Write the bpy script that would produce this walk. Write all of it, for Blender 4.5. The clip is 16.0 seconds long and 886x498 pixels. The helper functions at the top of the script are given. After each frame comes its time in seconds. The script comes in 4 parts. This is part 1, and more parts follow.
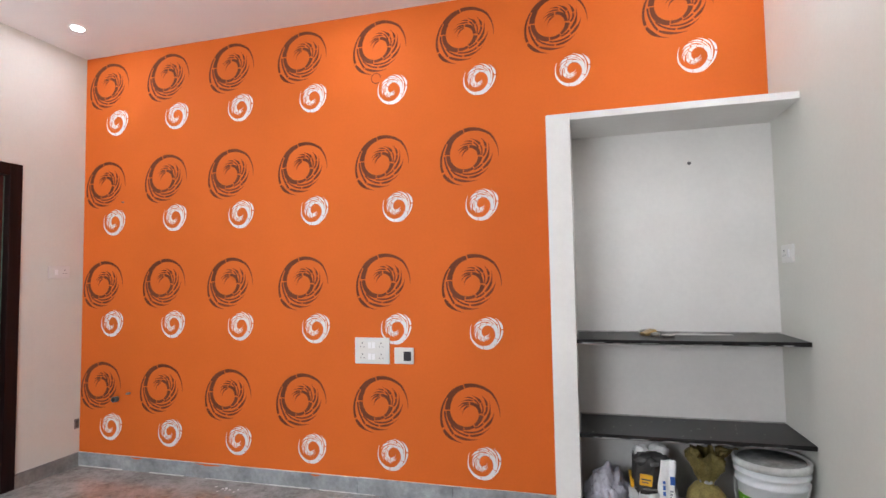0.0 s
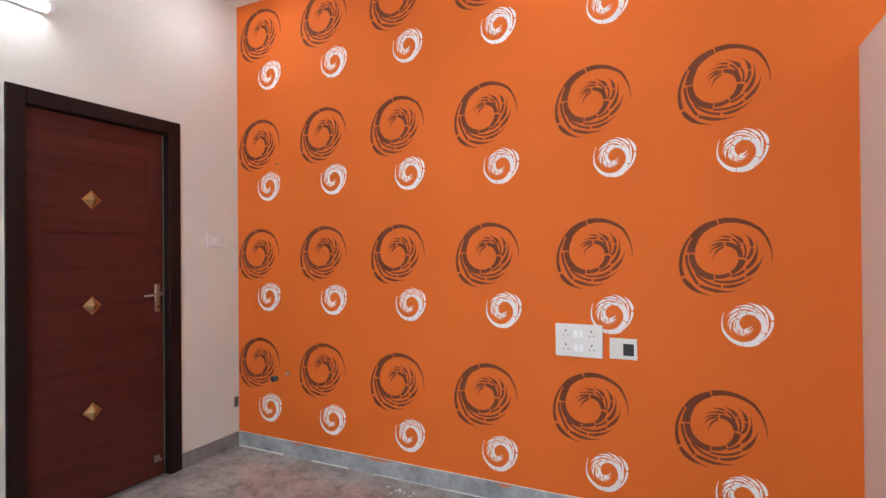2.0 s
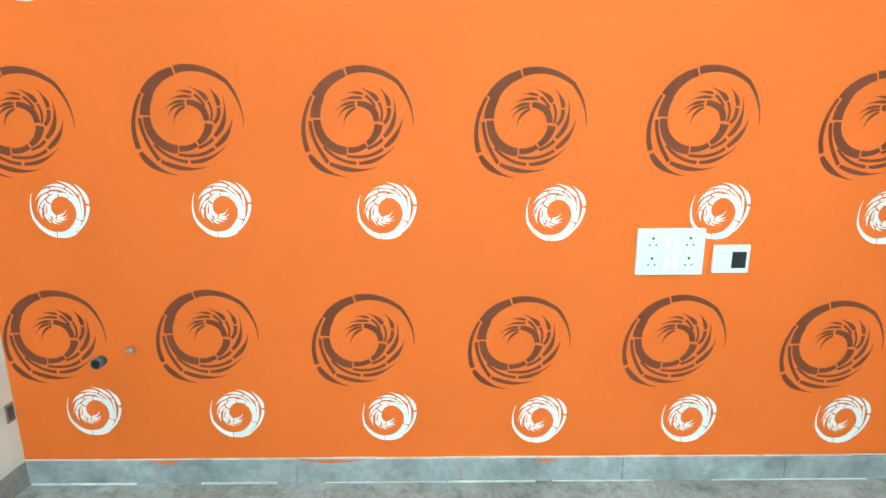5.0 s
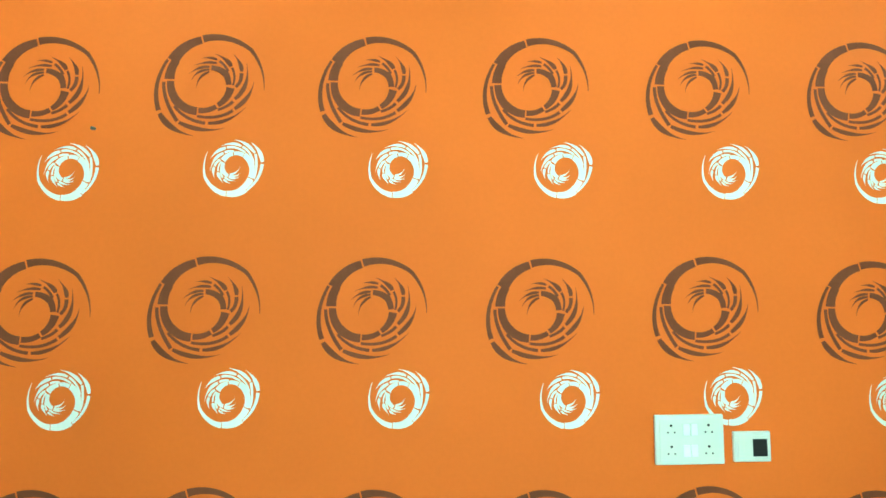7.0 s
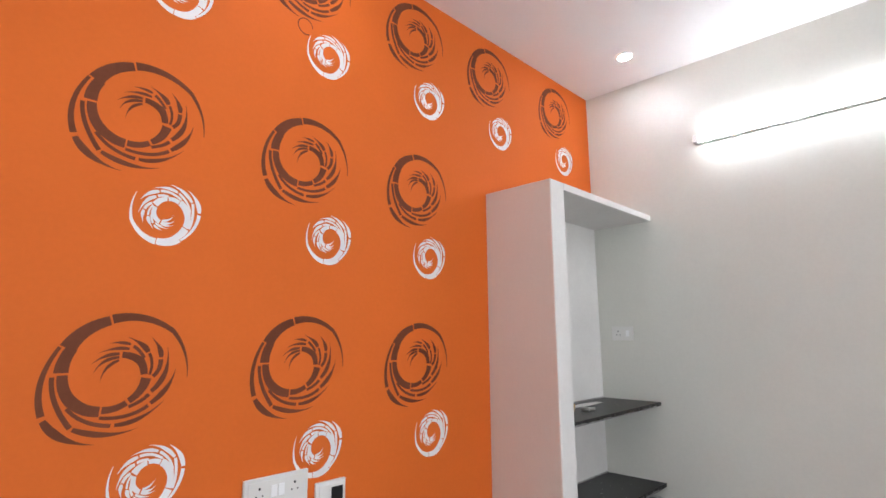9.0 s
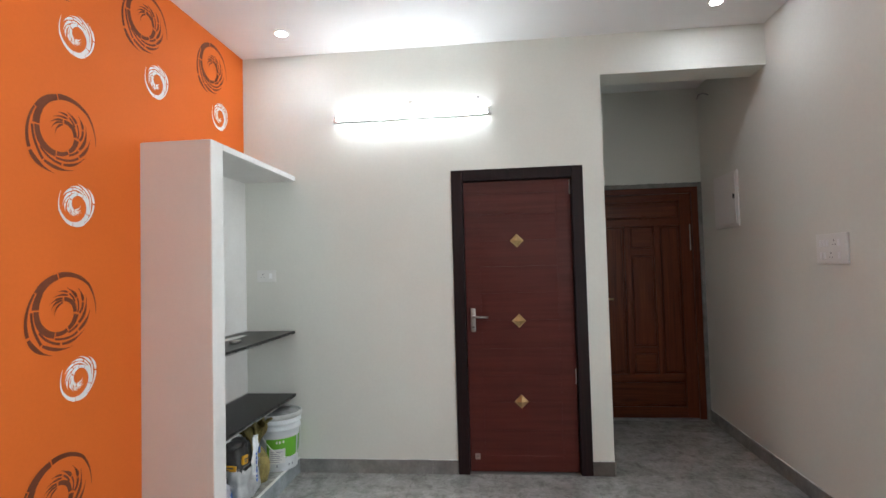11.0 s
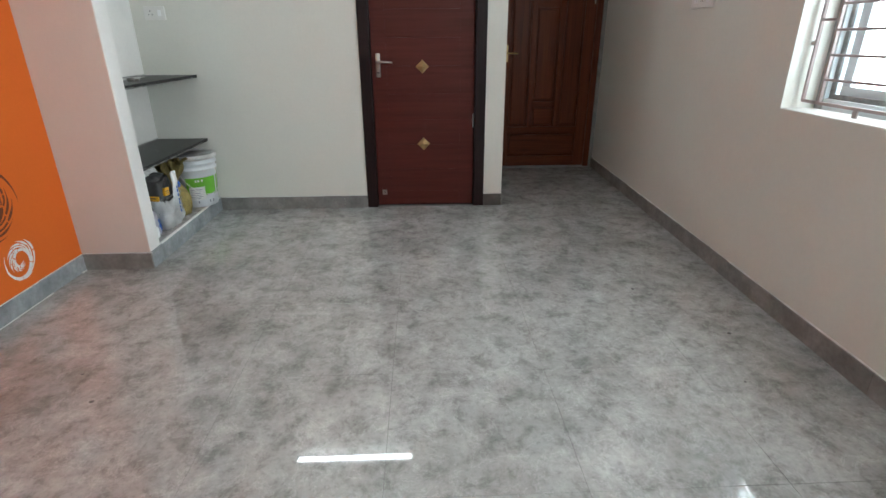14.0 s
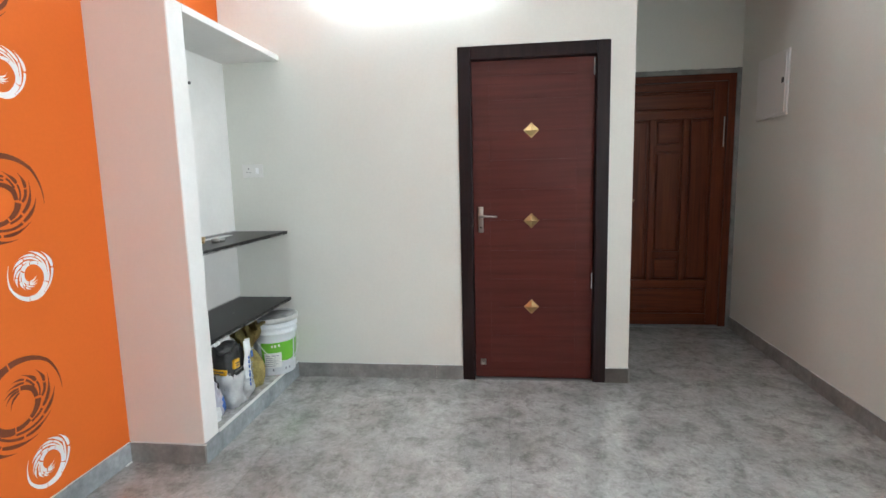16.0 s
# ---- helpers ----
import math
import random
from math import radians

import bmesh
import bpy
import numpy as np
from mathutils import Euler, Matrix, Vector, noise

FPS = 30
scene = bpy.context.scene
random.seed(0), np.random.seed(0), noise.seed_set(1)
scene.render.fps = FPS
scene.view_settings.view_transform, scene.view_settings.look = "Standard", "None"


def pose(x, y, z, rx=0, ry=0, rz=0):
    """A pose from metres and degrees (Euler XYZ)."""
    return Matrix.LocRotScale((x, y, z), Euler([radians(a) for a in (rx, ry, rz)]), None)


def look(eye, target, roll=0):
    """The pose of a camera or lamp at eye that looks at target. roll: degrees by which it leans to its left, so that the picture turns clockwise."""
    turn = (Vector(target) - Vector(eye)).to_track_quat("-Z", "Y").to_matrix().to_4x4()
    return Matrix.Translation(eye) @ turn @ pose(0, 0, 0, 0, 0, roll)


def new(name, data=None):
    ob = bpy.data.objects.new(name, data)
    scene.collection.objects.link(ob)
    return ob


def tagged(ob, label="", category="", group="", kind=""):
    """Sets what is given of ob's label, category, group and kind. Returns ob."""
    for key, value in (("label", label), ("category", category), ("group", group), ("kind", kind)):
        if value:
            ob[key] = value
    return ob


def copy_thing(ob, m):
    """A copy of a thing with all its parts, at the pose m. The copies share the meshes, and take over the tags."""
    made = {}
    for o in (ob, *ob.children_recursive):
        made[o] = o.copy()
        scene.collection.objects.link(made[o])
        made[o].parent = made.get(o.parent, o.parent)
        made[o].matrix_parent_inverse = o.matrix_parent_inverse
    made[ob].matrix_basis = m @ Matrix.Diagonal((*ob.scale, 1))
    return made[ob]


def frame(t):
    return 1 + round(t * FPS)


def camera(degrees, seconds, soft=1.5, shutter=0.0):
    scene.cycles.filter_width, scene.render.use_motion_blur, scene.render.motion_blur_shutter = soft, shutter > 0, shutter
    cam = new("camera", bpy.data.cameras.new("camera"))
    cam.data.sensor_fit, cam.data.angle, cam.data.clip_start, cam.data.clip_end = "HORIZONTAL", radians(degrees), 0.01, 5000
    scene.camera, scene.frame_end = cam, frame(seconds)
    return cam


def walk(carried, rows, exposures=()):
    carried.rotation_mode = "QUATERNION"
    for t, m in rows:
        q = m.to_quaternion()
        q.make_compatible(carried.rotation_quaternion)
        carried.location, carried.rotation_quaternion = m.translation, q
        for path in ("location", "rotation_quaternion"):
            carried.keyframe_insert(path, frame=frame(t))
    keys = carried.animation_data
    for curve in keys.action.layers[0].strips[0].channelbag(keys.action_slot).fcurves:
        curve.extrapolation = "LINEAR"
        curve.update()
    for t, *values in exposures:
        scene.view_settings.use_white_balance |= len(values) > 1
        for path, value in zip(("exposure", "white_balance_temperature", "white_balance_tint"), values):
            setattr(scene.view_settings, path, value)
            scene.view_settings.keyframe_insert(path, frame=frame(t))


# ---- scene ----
cam = camera(81.4, 16.0)
PATH = [
    (0, (0.8, 0.224, 1.31), (0.275, 2.15, 1.42), -1.0),
    (0.5, (0.722, 0.262, 1.314), (-0.048, 2.107, 1.397), -0.5),
    (1, (0.56, 0.362, 1.326), (-0.42, 2.105, 1.383), -0.45),
    (1.5, (0.35, 0.468, 1.319), (-0.66, 2.194, 1.355), -0.5),
    (2, (0.038, 0.635, 1.307), (-0.837, 2.433, 1.318), -0.5),
    (2.5, (-0.216, 0.826, 1.284), (-0.943, 2.689, 1.236), -1.1),
    (3, (-0.469, 1.059, 1.291), (-1.098, 2.952, 1.147), -1.0),
    (3.5, (-0.751, 1.193, 1.285), (-1.186, 3.13, 1.048), -0.7),
    (4, (-0.957, 1.309, 1.244), (-1.182, 3.265, 0.889), -1.5),
    (4.2, (-1.027, 1.387, 1.235), (-1.193, 3.338, 0.803), -1.4),
    (6.3, (-1.359, 1.547, 1.305), (-1.256, 3.515, 0.963), 0.4),
    (6.5, (-1.348, 1.539, 1.319), (-1.261, 3.53, 1.153), -0.1),
    (7, (-1.325, 1.505, 1.4), (-1.262, 3.501, 1.511), -0.4),
    (7.5, (-1.35, 1.489, 1.391), (-1.157, 3.455, 1.698), -0.6),
    (8, (-1.357, 1.503, 1.382), (-0.803, 3.393, 1.734), -1.3),
    (8.5, (-1.373, 1.533, 1.393), (-0.371, 3.232, 1.725), -1.1),
    (9, (-1.361, 1.548, 1.394), (0.045, 2.931, 1.723), -0.4),
    (9.5, (-1.436, 1.476, 1.397), (0.282, 2.456, 1.696), -0.0),
    (10, (-1.573, 1.427, 1.425), (0.319, 2.019, 1.689), -0.6),
    (10.2, (-1.63, 1.421, 1.429), (0.301, 1.877, 1.676), -1.0),
    (12.3, (-2.104, 1.267, 1.336), (-0.109, 1.233, 1.198), -1.0),
    (12.5, (-2.129, 1.252, 1.316), (-0.141, 1.207, 1.097), -1.0),
    (13, (-2.145, 1.251, 1.277), (-0.2, 1.167, 0.82), -0.5),
    (13.5, (-2.168, 1.251, 1.24), (-0.281, 1.174, 0.581), -0.4),
    (14, (-2.162, 1.247, 1.217), (-0.31, 1.173, 0.465), -0.3),
    (14.5, (-2.114, 1.252, 1.233), (-0.234, 1.173, 0.556), -0.1),
    (15, (-1.982, 1.304, 1.259), (-0.038, 1.246, 0.794), -0.3),
    (15.5, (-1.797, 1.393, 1.308), (0.177, 1.428, 0.984), -1.2),
    (16, (-1.499, 1.397, 1.312), (0.468, 1.637, 1.043), -1.4),
]
EXPOSE = [(0, 1.35, 6250, 13), (1, 1.3, 6300, 13), (2, 1.25, 6250, 14), (2.5, 1.5, 6000, 4), (3, 1.8, 5650, -8), (3.5, 2.0, 5400, -14), (4, 2.1, 5400, -16), (6.3, 2.15, 5450, -20), (6.5, 2.15, 5450, -24),
          (7, 1.95, 5250, -50), (7.5, 1.85, 5250, -45), (8, 1.85, 5400, -36), (8.5, 1.5, 6050, 8), (9, 1.2, 6150, 12), (10, 1.25, 6150, 9), (12.3, 1.15, 5950, 4), (13, 1.15, 5950, 4), (13.5, 1.15, 6000, 3), (14.5, 1.35, 5950, 2),
          (15, 1.35, 5950, 2), (15.5, 1.4, 5950, 4), (16, 1.7, 5950, 4)]
walk(cam, [(t, look(eye, target, roll)) for t, eye, target, roll in PATH], EXPOSE)

# ---- light and exposure ----
world = bpy.data.worlds.new("sky")
scene.world = world
world.use_nodes = True
wn = world.node_tree
sky = wn.nodes.new("ShaderNodeTexSky")
sky.sky_type = "NISHITA"
sky.sun_disc = False
sky.sun_elevation, sky.sun_rotation = radians(38.7), radians(180)
wn.links.new(sky.outputs["Color"], wn.nodes["Background"].inputs["Color"])
wn.nodes["Background"].inputs["Strength"].default_value = 0.12
sun = new("sun", bpy.data.lights.new("sun", "SUN"))
sun.data.energy, sun.data.angle, sun.data.color = 4.0, radians(0.5), (1.0, 0.95, 0.88)
sun.matrix_world = look((0, -8, 6.4), (0, 0, 0))
TUBE, SPOT = 19.0, 105.0
daylight = new("window_daylight", bpy.data.lights.new("window_daylight", "AREA"))
daylight.data.shape, daylight.data.size, daylight.data.size_y, daylight.data.energy = "RECTANGLE", 2.12, 1.12, 27.0
daylight.data.color = (0.95, 0.98, 1.0)
SKEW = pose(0, -0.398, 0, 0, 0, -1.78) @ pose(0, 0.5, 0)   # the window wall is slightly out of square
daylight.matrix_world = SKEW @ look((-0.87, -0.76, 1.49), (-0.87, 1.0, 1.49))
W0, W1, D0, D1, H = -2.775, 1.75, -0.5, 3.2, 3.0   # the room: west, east, south, north, height


# ---- materials ----
def nodes(name, rough=0.5, metal=0.0):
    m = bpy.data.materials.new(name)
    m.use_nodes = True
    b = m.node_tree.nodes["Principled BSDF"]
    b.inputs["Roughness"].default_value, b.inputs["Metallic"].default_value = rough, metal
    return m, m.node_tree, b


def node(t, kind, **ins):
    n = t.nodes.new(kind)
    for k, v in ins.items():
        n.inputs[k.replace("_", " ")].default_value = v
    return n


def coords(t, scale=(1, 1, 1), shift=False):
    tc = t.nodes.new("ShaderNodeTexCoord")
    mp = node(t, "ShaderNodeMapping", Scale=scale)
    t.links.new(tc.outputs["Object"], mp.inputs["Vector"])
    if shift:
        info = t.nodes.new("ShaderNodeObjectInfo")
        mul = t.nodes.new("ShaderNodeVectorMath")
        mul.operation = "SCALE"
        mul.inputs[0].default_value = (31.0, 17.0, 11.0)
        t.links.new(info.outputs["Random"], mul.inputs["Scale"])
        t.links.new(mul.outputs[0], mp.inputs["Location"])
    return mp.outputs["Vector"]


def noisy(t, vec, scale, detail=4.0, rough=0.55, distort=0.0):
    n = node(t, "ShaderNodeTexNoise", Scale=scale, Detail=detail, Roughness=rough, Distortion=distort)
    t.links.new(vec, n.inputs["Vector"])
    return n.outputs["Fac"]


def ramp(t, fac, stops):
    r = t.nodes.new("ShaderNodeValToRGB")
    while len(r.color_ramp.elements) < len(stops):
        r.color_ramp.elements.new(0.5)
    for e, (p, c) in zip(r.color_ramp.elements, stops):
        e.position, e.color = p, (*c, 1)
    t.links.new(fac, r.inputs["Fac"])
    return r.outputs["Color"]


def mixed(t, a, b, fac, mode="MIX"):
    m = t.nodes.new("ShaderNodeMix")
    m.data_type, m.blend_type = "RGBA", mode
    if isinstance(fac, (int, float)):
        m.inputs[0].default_value = fac
    else:
        t.links.new(fac, m.inputs[0])
    t.links.new(a, m.inputs[6])
    t.links.new(b, m.inputs[7])
    return m.outputs[2]


def bump(t, b, fac, strength, dist):
    n = node(t, "ShaderNodeBump", Strength=strength, Distance=dist)
    t.links.new(fac, n.inputs["Height"])
    t.links.new(n.outputs["Normal"], b.inputs["Normal"])


def shade(c, k):
    return tuple(min(1.0, v * k) for v in c)


def surface(name, col, rough=0.5, metal=0.0, spec=0.5, var=0.1, big=1.5, fine=40.0, relief=0.15, dist=0.002, stretch=(1, 1, 1)):
    """A plain stuff with cloudy variation at two scales and a fine relief."""
    m, t, b = nodes(name, rough, metal)
    b.inputs["Specular IOR Level"].default_value = spec
    v = coords(t, stretch)
    a = ramp(t, noisy(t, v, big), [(0.3, shade(col, 1 - var)), (0.7, shade(col, 1 + var * 0.5))])
    f = noisy(t, v, fine, 3.0)
    c = ramp(t, f, [(0.3, (1 - var,) * 3), (0.7, (1, 1, 1))])
    t.links.new(mixed(t, a, c, 0.6, "MULTIPLY"), b.inputs["Base Color"])
    bump(t, b, f, relief, dist)
    return m


def glow(name, col, strength):
    m, t, b = nodes(name)
    b.inputs["Base Color"].default_value = (*col, 1)
    b.inputs["Emission Color"].default_value = (*col, 1)
    b.inputs["Emission Strength"].default_value = strength
    return m


def marble():
    """Polished grey porcelain: soft clouds, torn darker flecks inside them and thin pale veins."""
    m, t, b = nodes("grey_marble_tile", 0.05)
    b.inputs["Specular IOR Level"].default_value = 1.0
    v = t.nodes.new("ShaderNodeNewGeometry").outputs["Position"]
    own = coords(t, (1, 1, 1), True)
    cloud = ramp(t, noisy(t, v, 2.6, 7.0, 0.62, 0.3), [(0.32, (0.26, 0.256, 0.246)), (0.48, (0.325, 0.321, 0.31)), (0.6, (0.375, 0.371, 0.359)), (0.75, (0.425, 0.42, 0.407))])
    torn = ramp(t, noisy(t, v, 9.0, 12.0, 0.75, 0.25), [(0.37, (0.5, 0.495, 0.485)), (0.49, (0.93, 0.93, 0.93)), (0.62, (1.18, 1.18, 1.17))])
    fleck = ramp(t, noisy(t, v, 34.0, 8.0, 0.75, 0.3), [(0.33, (0.62, 0.615, 0.605)), (0.47, (0.97, 0.97, 0.97)), (0.66, (1.1, 1.1, 1.09))])
    vein = ramp(t, noisy(t, own, 5.0, 12.0, 0.72, 0.5), [(0.484, (0, 0, 0)), (0.499, (0.2, 0.199, 0.193)), (0.512, (0, 0, 0))])
    c = mixed(t, mixed(t, cloud, torn, 0.75, "MULTIPLY"), fleck, 0.7, "MULTIPLY")
    t.links.new(mixed(t, c, vein, 0.42, "ADD"), b.inputs["Base Color"])
    t.links.new(ramp(t, noisy(t, v, 3.0, 5.0), [(0.3, (0.02,) * 3), (0.75, (0.05,) * 3)]), b.inputs["Roughness"])
    bump(t, b, noisy(t, v, 2.2, 2.0), 0.03, 0.0006)
    return m


def wood(name, dark, mid, light, rough, axis, scale=1.0, coat=0.0):
    """Grain that runs along one axis of the thing's own space."""
    m, t, b = nodes(name, rough)
    st = [38.0 * scale] * 3
    st[axis] = 1.6 * scale
    v = coords(t, st)
    g = noisy(t, v, 1.0, 6.0, 0.62, 0.4)
    st2 = [9.0 * scale] * 3
    st2[axis] = 0.7 * scale
    broad = ramp(t, noisy(t, coords(t, st2), 1.0, 3.0), [(0.3, (0.88,) * 3), (0.7, (1.04,) * 3)])
    c = ramp(t, g, [(0.28, dark), (0.5, mid), (0.75, light)])
    t.links.new(mixed(t, c, broad, 1.0, "MULTIPLY"), b.inputs["Base Color"])
    b.inputs["Coat Weight"].default_value = coat
    b.inputs["Specular IOR Level"].default_value = 0.22
    bump(t, b, g, 0.12, 0.001)
    return m


M_WALL = surface("cream_wall_paint", (0.68, 0.675, 0.615), 0.6, var=0.05, big=0.8, fine=55, relief=0.12)
M_CEIL = surface("white_ceiling_paint", (0.8, 0.79, 0.775), 0.7, var=0.03, fine=60, relief=0.1)
M_ORANGE = surface("orange_wall_paint", (0.69, 0.142, 0.019), 0.72, spec=0.22, var=0.06, big=1.1, fine=60, relief=0.1)
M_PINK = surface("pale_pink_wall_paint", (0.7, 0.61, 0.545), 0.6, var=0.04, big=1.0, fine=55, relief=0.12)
M_SHELFWHITE = surface("white_cabinet_plaster", (0.77, 0.75, 0.72), 0.65, var=0.06, big=2.5, fine=45, relief=0.2)
M_BROWNPAINT = surface("brown_stencil_paint", (0.18, 0.054, 0.026), 0.7, spec=0.15, var=0.12, big=9, fine=90, relief=0.1)
M_WHITEPAINT = surface("white_stencil_paint", (0.8, 0.765, 0.76), 0.6, var=0.04, big=14, fine=120, relief=0.1)
M_TILE = marble()
M_GROUT = surface("grey_grout", (0.15, 0.148, 0.142), 0.9)
M_SKIRT = surface("grey_stone_skirting", (0.275, 0.265, 0.25), 0.25, var=0.3, big=7, fine=45, relief=0.08)
M_LEAF = wood("red_brown_veneer", (0.06, 0.0125, 0.0095), (0.08, 0.0175, 0.013), (0.096, 0.022, 0.016), 0.4, 0)
M_FRAME = wood("dark_brown_frame_wood", (0.007, 0.003, 0.003), (0.012, 0.0045, 0.0045), (0.02, 0.008, 0.0075), 0.48, 2)
M_TEAK = wood("teak_vertical", (0.06, 0.0135, 0.0055), (0.115, 0.027, 0.009), (0.165, 0.043, 0.014), 0.38, 2)
M_TEAKH = wood("teak_horizontal", (0.06, 0.0135, 0.0055), (0.115, 0.027, 0.009), (0.165, 0.043, 0.014), 0.38, 0)
M_BRASS = surface("aged_brass", (0.6, 0.42, 0.2), 0.32, 1.0, var=0.2, big=30, fine=160)
M_STEEL = surface("brushed_steel", (0.42, 0.4, 0.37), 0.28, 1.0, var=0.1, big=20, fine=120)
M_CEMENT = surface("raw_grey_cement", (0.27, 0.265, 0.25), 0.95, var=0.3, big=10, fine=70, relief=0.6, dist=0.004)
M_PLASTIC = surface("white_switch_plastic", (0.72, 0.71, 0.68), 0.3, var=0.03, relief=0.02)
M_ROCKER = surface("bright_white_rocker", (0.9, 0.9, 0.9), 0.25, var=0.02, relief=0.02)
M_BLACK = surface("black_plastic", (0.015, 0.015, 0.016), 0.4, var=0.2)
M_GRANITE = surface("black_granite", (0.014, 0.0125, 0.012), 0.34, spec=0.25, var=0.5, big=60, fine=220, relief=0.05)
M_CHIP = surface("chipped_pale_edge", (0.45, 0.44, 0.42), 0.9, var=0.4, big=30)
M_GRILL = surface("grey_brown_grill_paint", (0.34, 0.27, 0.26), 0.45, var=0.2, big=12)
M_UPVC = surface("white_window_frame", (0.62, 0.68, 0.7), 0.35, var=0.06)
M_DUST = surface("dusty_grey_track", (0.33, 0.34, 0.33), 0.7, var=0.45, big=16, fine=60)
M_TAPE = surface("pale_green_tape", (0.13, 0.21, 0.16), 0.5, var=0.5, big=9, fine=40)
M_CAULK = surface("white_joint_filler", (0.72, 0.72, 0.7), 0.8, var=0.3, big=12, fine=70, relief=0.3)
# Grey skirting stone with the window's bluish reflection mixed into its colour.
M_SKIRTSHEEN = surface("stone_skirting_window_sheen", (0.36, 0.385, 0.4), 0.25, var=0.35, big=7, fine=45, relief=0.1)
M_SKIRTDARK = surface("brown_grey_stone_skirting", (0.12, 0.105, 0.09), 0.3, var=0.3, big=9, fine=50)
M_PVC = surface("grey_pvc", (0.1, 0.12, 0.14), 0.5)
M_BUCKET = surface("white_bucket_plastic", (0.72, 0.74, 0.76), 0.38, var=0.1, big=6, fine=30, relief=0.05)
M_LID = surface("dusty_white_lid", (0.6, 0.6, 0.58), 0.55, var=0.25, big=9, fine=50)
M_LIDDUST = surface("grey_lid_dust", (0.33, 0.335, 0.32), 0.9, var=0.4, big=14, fine=60, relief=0.4)
M_GREEN = surface("green_label", (0.16, 0.46, 0.03), 0.4, var=0.08)
M_PAPER = surface("white_paper", (0.72, 0.71, 0.69), 0.7, var=0.12, big=14)
M_INK = surface("grey_print", (0.25, 0.26, 0.3), 0.7)
M_BLUE = surface("blue_print", (0.05, 0.16, 0.55), 0.5, var=0.15)
M_BAG = surface("white_plastic_bag", (0.86, 0.86, 0.85), 0.45, var=0.12, big=16, fine=60, relief=0.3)
M_GREYBAG = surface("lilac_grey_plastic_bag", (0.5, 0.49, 0.55), 0.3, var=0.3, big=14, fine=60, relief=0.4)
M_SLATE = surface("dark_grey_packet", (0.1, 0.097, 0.095), 0.4, var=0.3, big=14)
M_YELLOW = surface("yellow_label", (0.8, 0.42, 0.02), 0.4, var=0.1)
M_OLIVE = surface("olive_yellow_cloth", (0.38, 0.3, 0.1), 0.85, var=0.5, big=16, fine=120, relief=0.5, dist=0.003)
M_TUBE = glow("lit_tube", (0.93, 0.97, 1.0), TUBE)
M_SPOTLIT = glow("lit_downlight", (0.95, 0.95, 1.0), SPOT)
M_SUNBLOCK = surface("pale_sun_block", (0.75, 0.74, 0.72), 0.8, var=0.1)
M_GROUND = surface("outside_concrete", (0.36, 0.35, 0.33), 0.9, var=0.25)
M_GLASS, gt, gb = nodes("window_glass", 0.03)
gb.inputs["Transmission Weight"].default_value, gb.inputs["IOR"].default_value = 1.0, 1.45
gb.inputs["Base Color"].default_value = (0.95, 0.98, 0.97, 1)


# ---- building helpers ----
def part(name, bm, material, parent=None, label=""):
    me = bpy.data.meshes.new(name)
    bm.to_mesh(me)
    bm.free()
    me.materials.append(material)
    ob = new(name, me)
    ob.parent = parent
    return tagged(ob, label)


def thing(name, m, label, category, group="", kind=""):
    ob = new(name)
    ob.empty_display_size = 0.05
    ob.matrix_world = m
    return tagged(ob, label, category, group, kind)


def block(bm, x0, x1, y0, y1, z0, z1, bevel=0.0):
    v = bmesh.ops.create_cube(bm, size=1.0)["verts"]
    for p in v:
        p.co = Vector(((x0 + x1) / 2 + p.co.x * (x1 - x0), (y0 + y1) / 2 + p.co.y * (y1 - y0), (z0 + z1) / 2 + p.co.z * (z1 - z0)))
    if bevel:
        es = list({e for p in v for e in p.link_edges})
        bmesh.ops.bevel(bm, geom=es, offset=bevel, segments=2, profile=0.5, affect="EDGES")
    return bm


def blocks(*rows, bevel=0.0):
    bm = bmesh.new()
    for r in rows:
        block(bm, *r, bevel=bevel)
    return bm


def rod(bm, a, b, r, n=10, r2=None):
    a, b = Vector(a), Vector(b)
    turn = (b - a).to_track_quat("Z", "Y").to_matrix().to_4x4()
    m = Matrix.Translation((a + b) / 2) @ turn
    bmesh.ops.create_cone(bm, cap_ends=True, segments=n, radius1=r, radius2=r if r2 is None else r2, depth=(b - a).length, matrix=m)
    return bm


def smooth(bm):
    for f in bm.faces:
        f.smooth = True
    return bm


def lathe(profile, n=32, bm=None):
    """A turned body from (radius, height) pairs."""
    bm = bm or bmesh.new()
    rings = [[bm.verts.new((r * math.cos(2 * math.pi * i / n), r * math.sin(2 * math.pi * i / n), z)) for i in range(n)] for r, z in profile]
    for a, b in zip(rings, rings[1:]):
        for i in range(n):
            bm.faces.new((a[i], a[(i + 1) % n], b[(i + 1) % n], b[i]))
    bm.faces.new(rings[0][::-1])
    bm.faces.new(rings[-1])
    return smooth(bm)


def tube_path(bm, pts, r, n=8):
    for a, b in zip(pts, pts[1:]):
        rod(bm, a, b, r, n)
    return bm


def lump(sx, sy, sz, rough, seed, freq=6.0, flat=0.35, sub=4):
    """A crumpled bag standing on z = 0."""
    bm = bmesh.new()
    bmesh.ops.create_icosphere(bm, subdivisions=sub, radius=1.0)
    off = Vector((seed * 3.1, seed * 1.7, seed * 0.9))
    for v in bm.verts:
        p = v.co.copy()
        k = 1 + rough * noise.fractal(p * freq * 0.35 + off, 0.8, 2.0, 4) + rough * 0.6 * abs(noise.noise(p * freq + off))
        p = Vector((p.x * sx, p.y * sy, p.z)) * k
        z = max(-flat, p.z)
        v.co = Vector((p.x, p.y, (z + flat) * sz / (1 + flat)))
    return smooth(bm)


def structure(name, bm, material, label="", category="wall"):
    ob = part(name, bm, material)
    return tagged(ob, label, category, kind="structure")


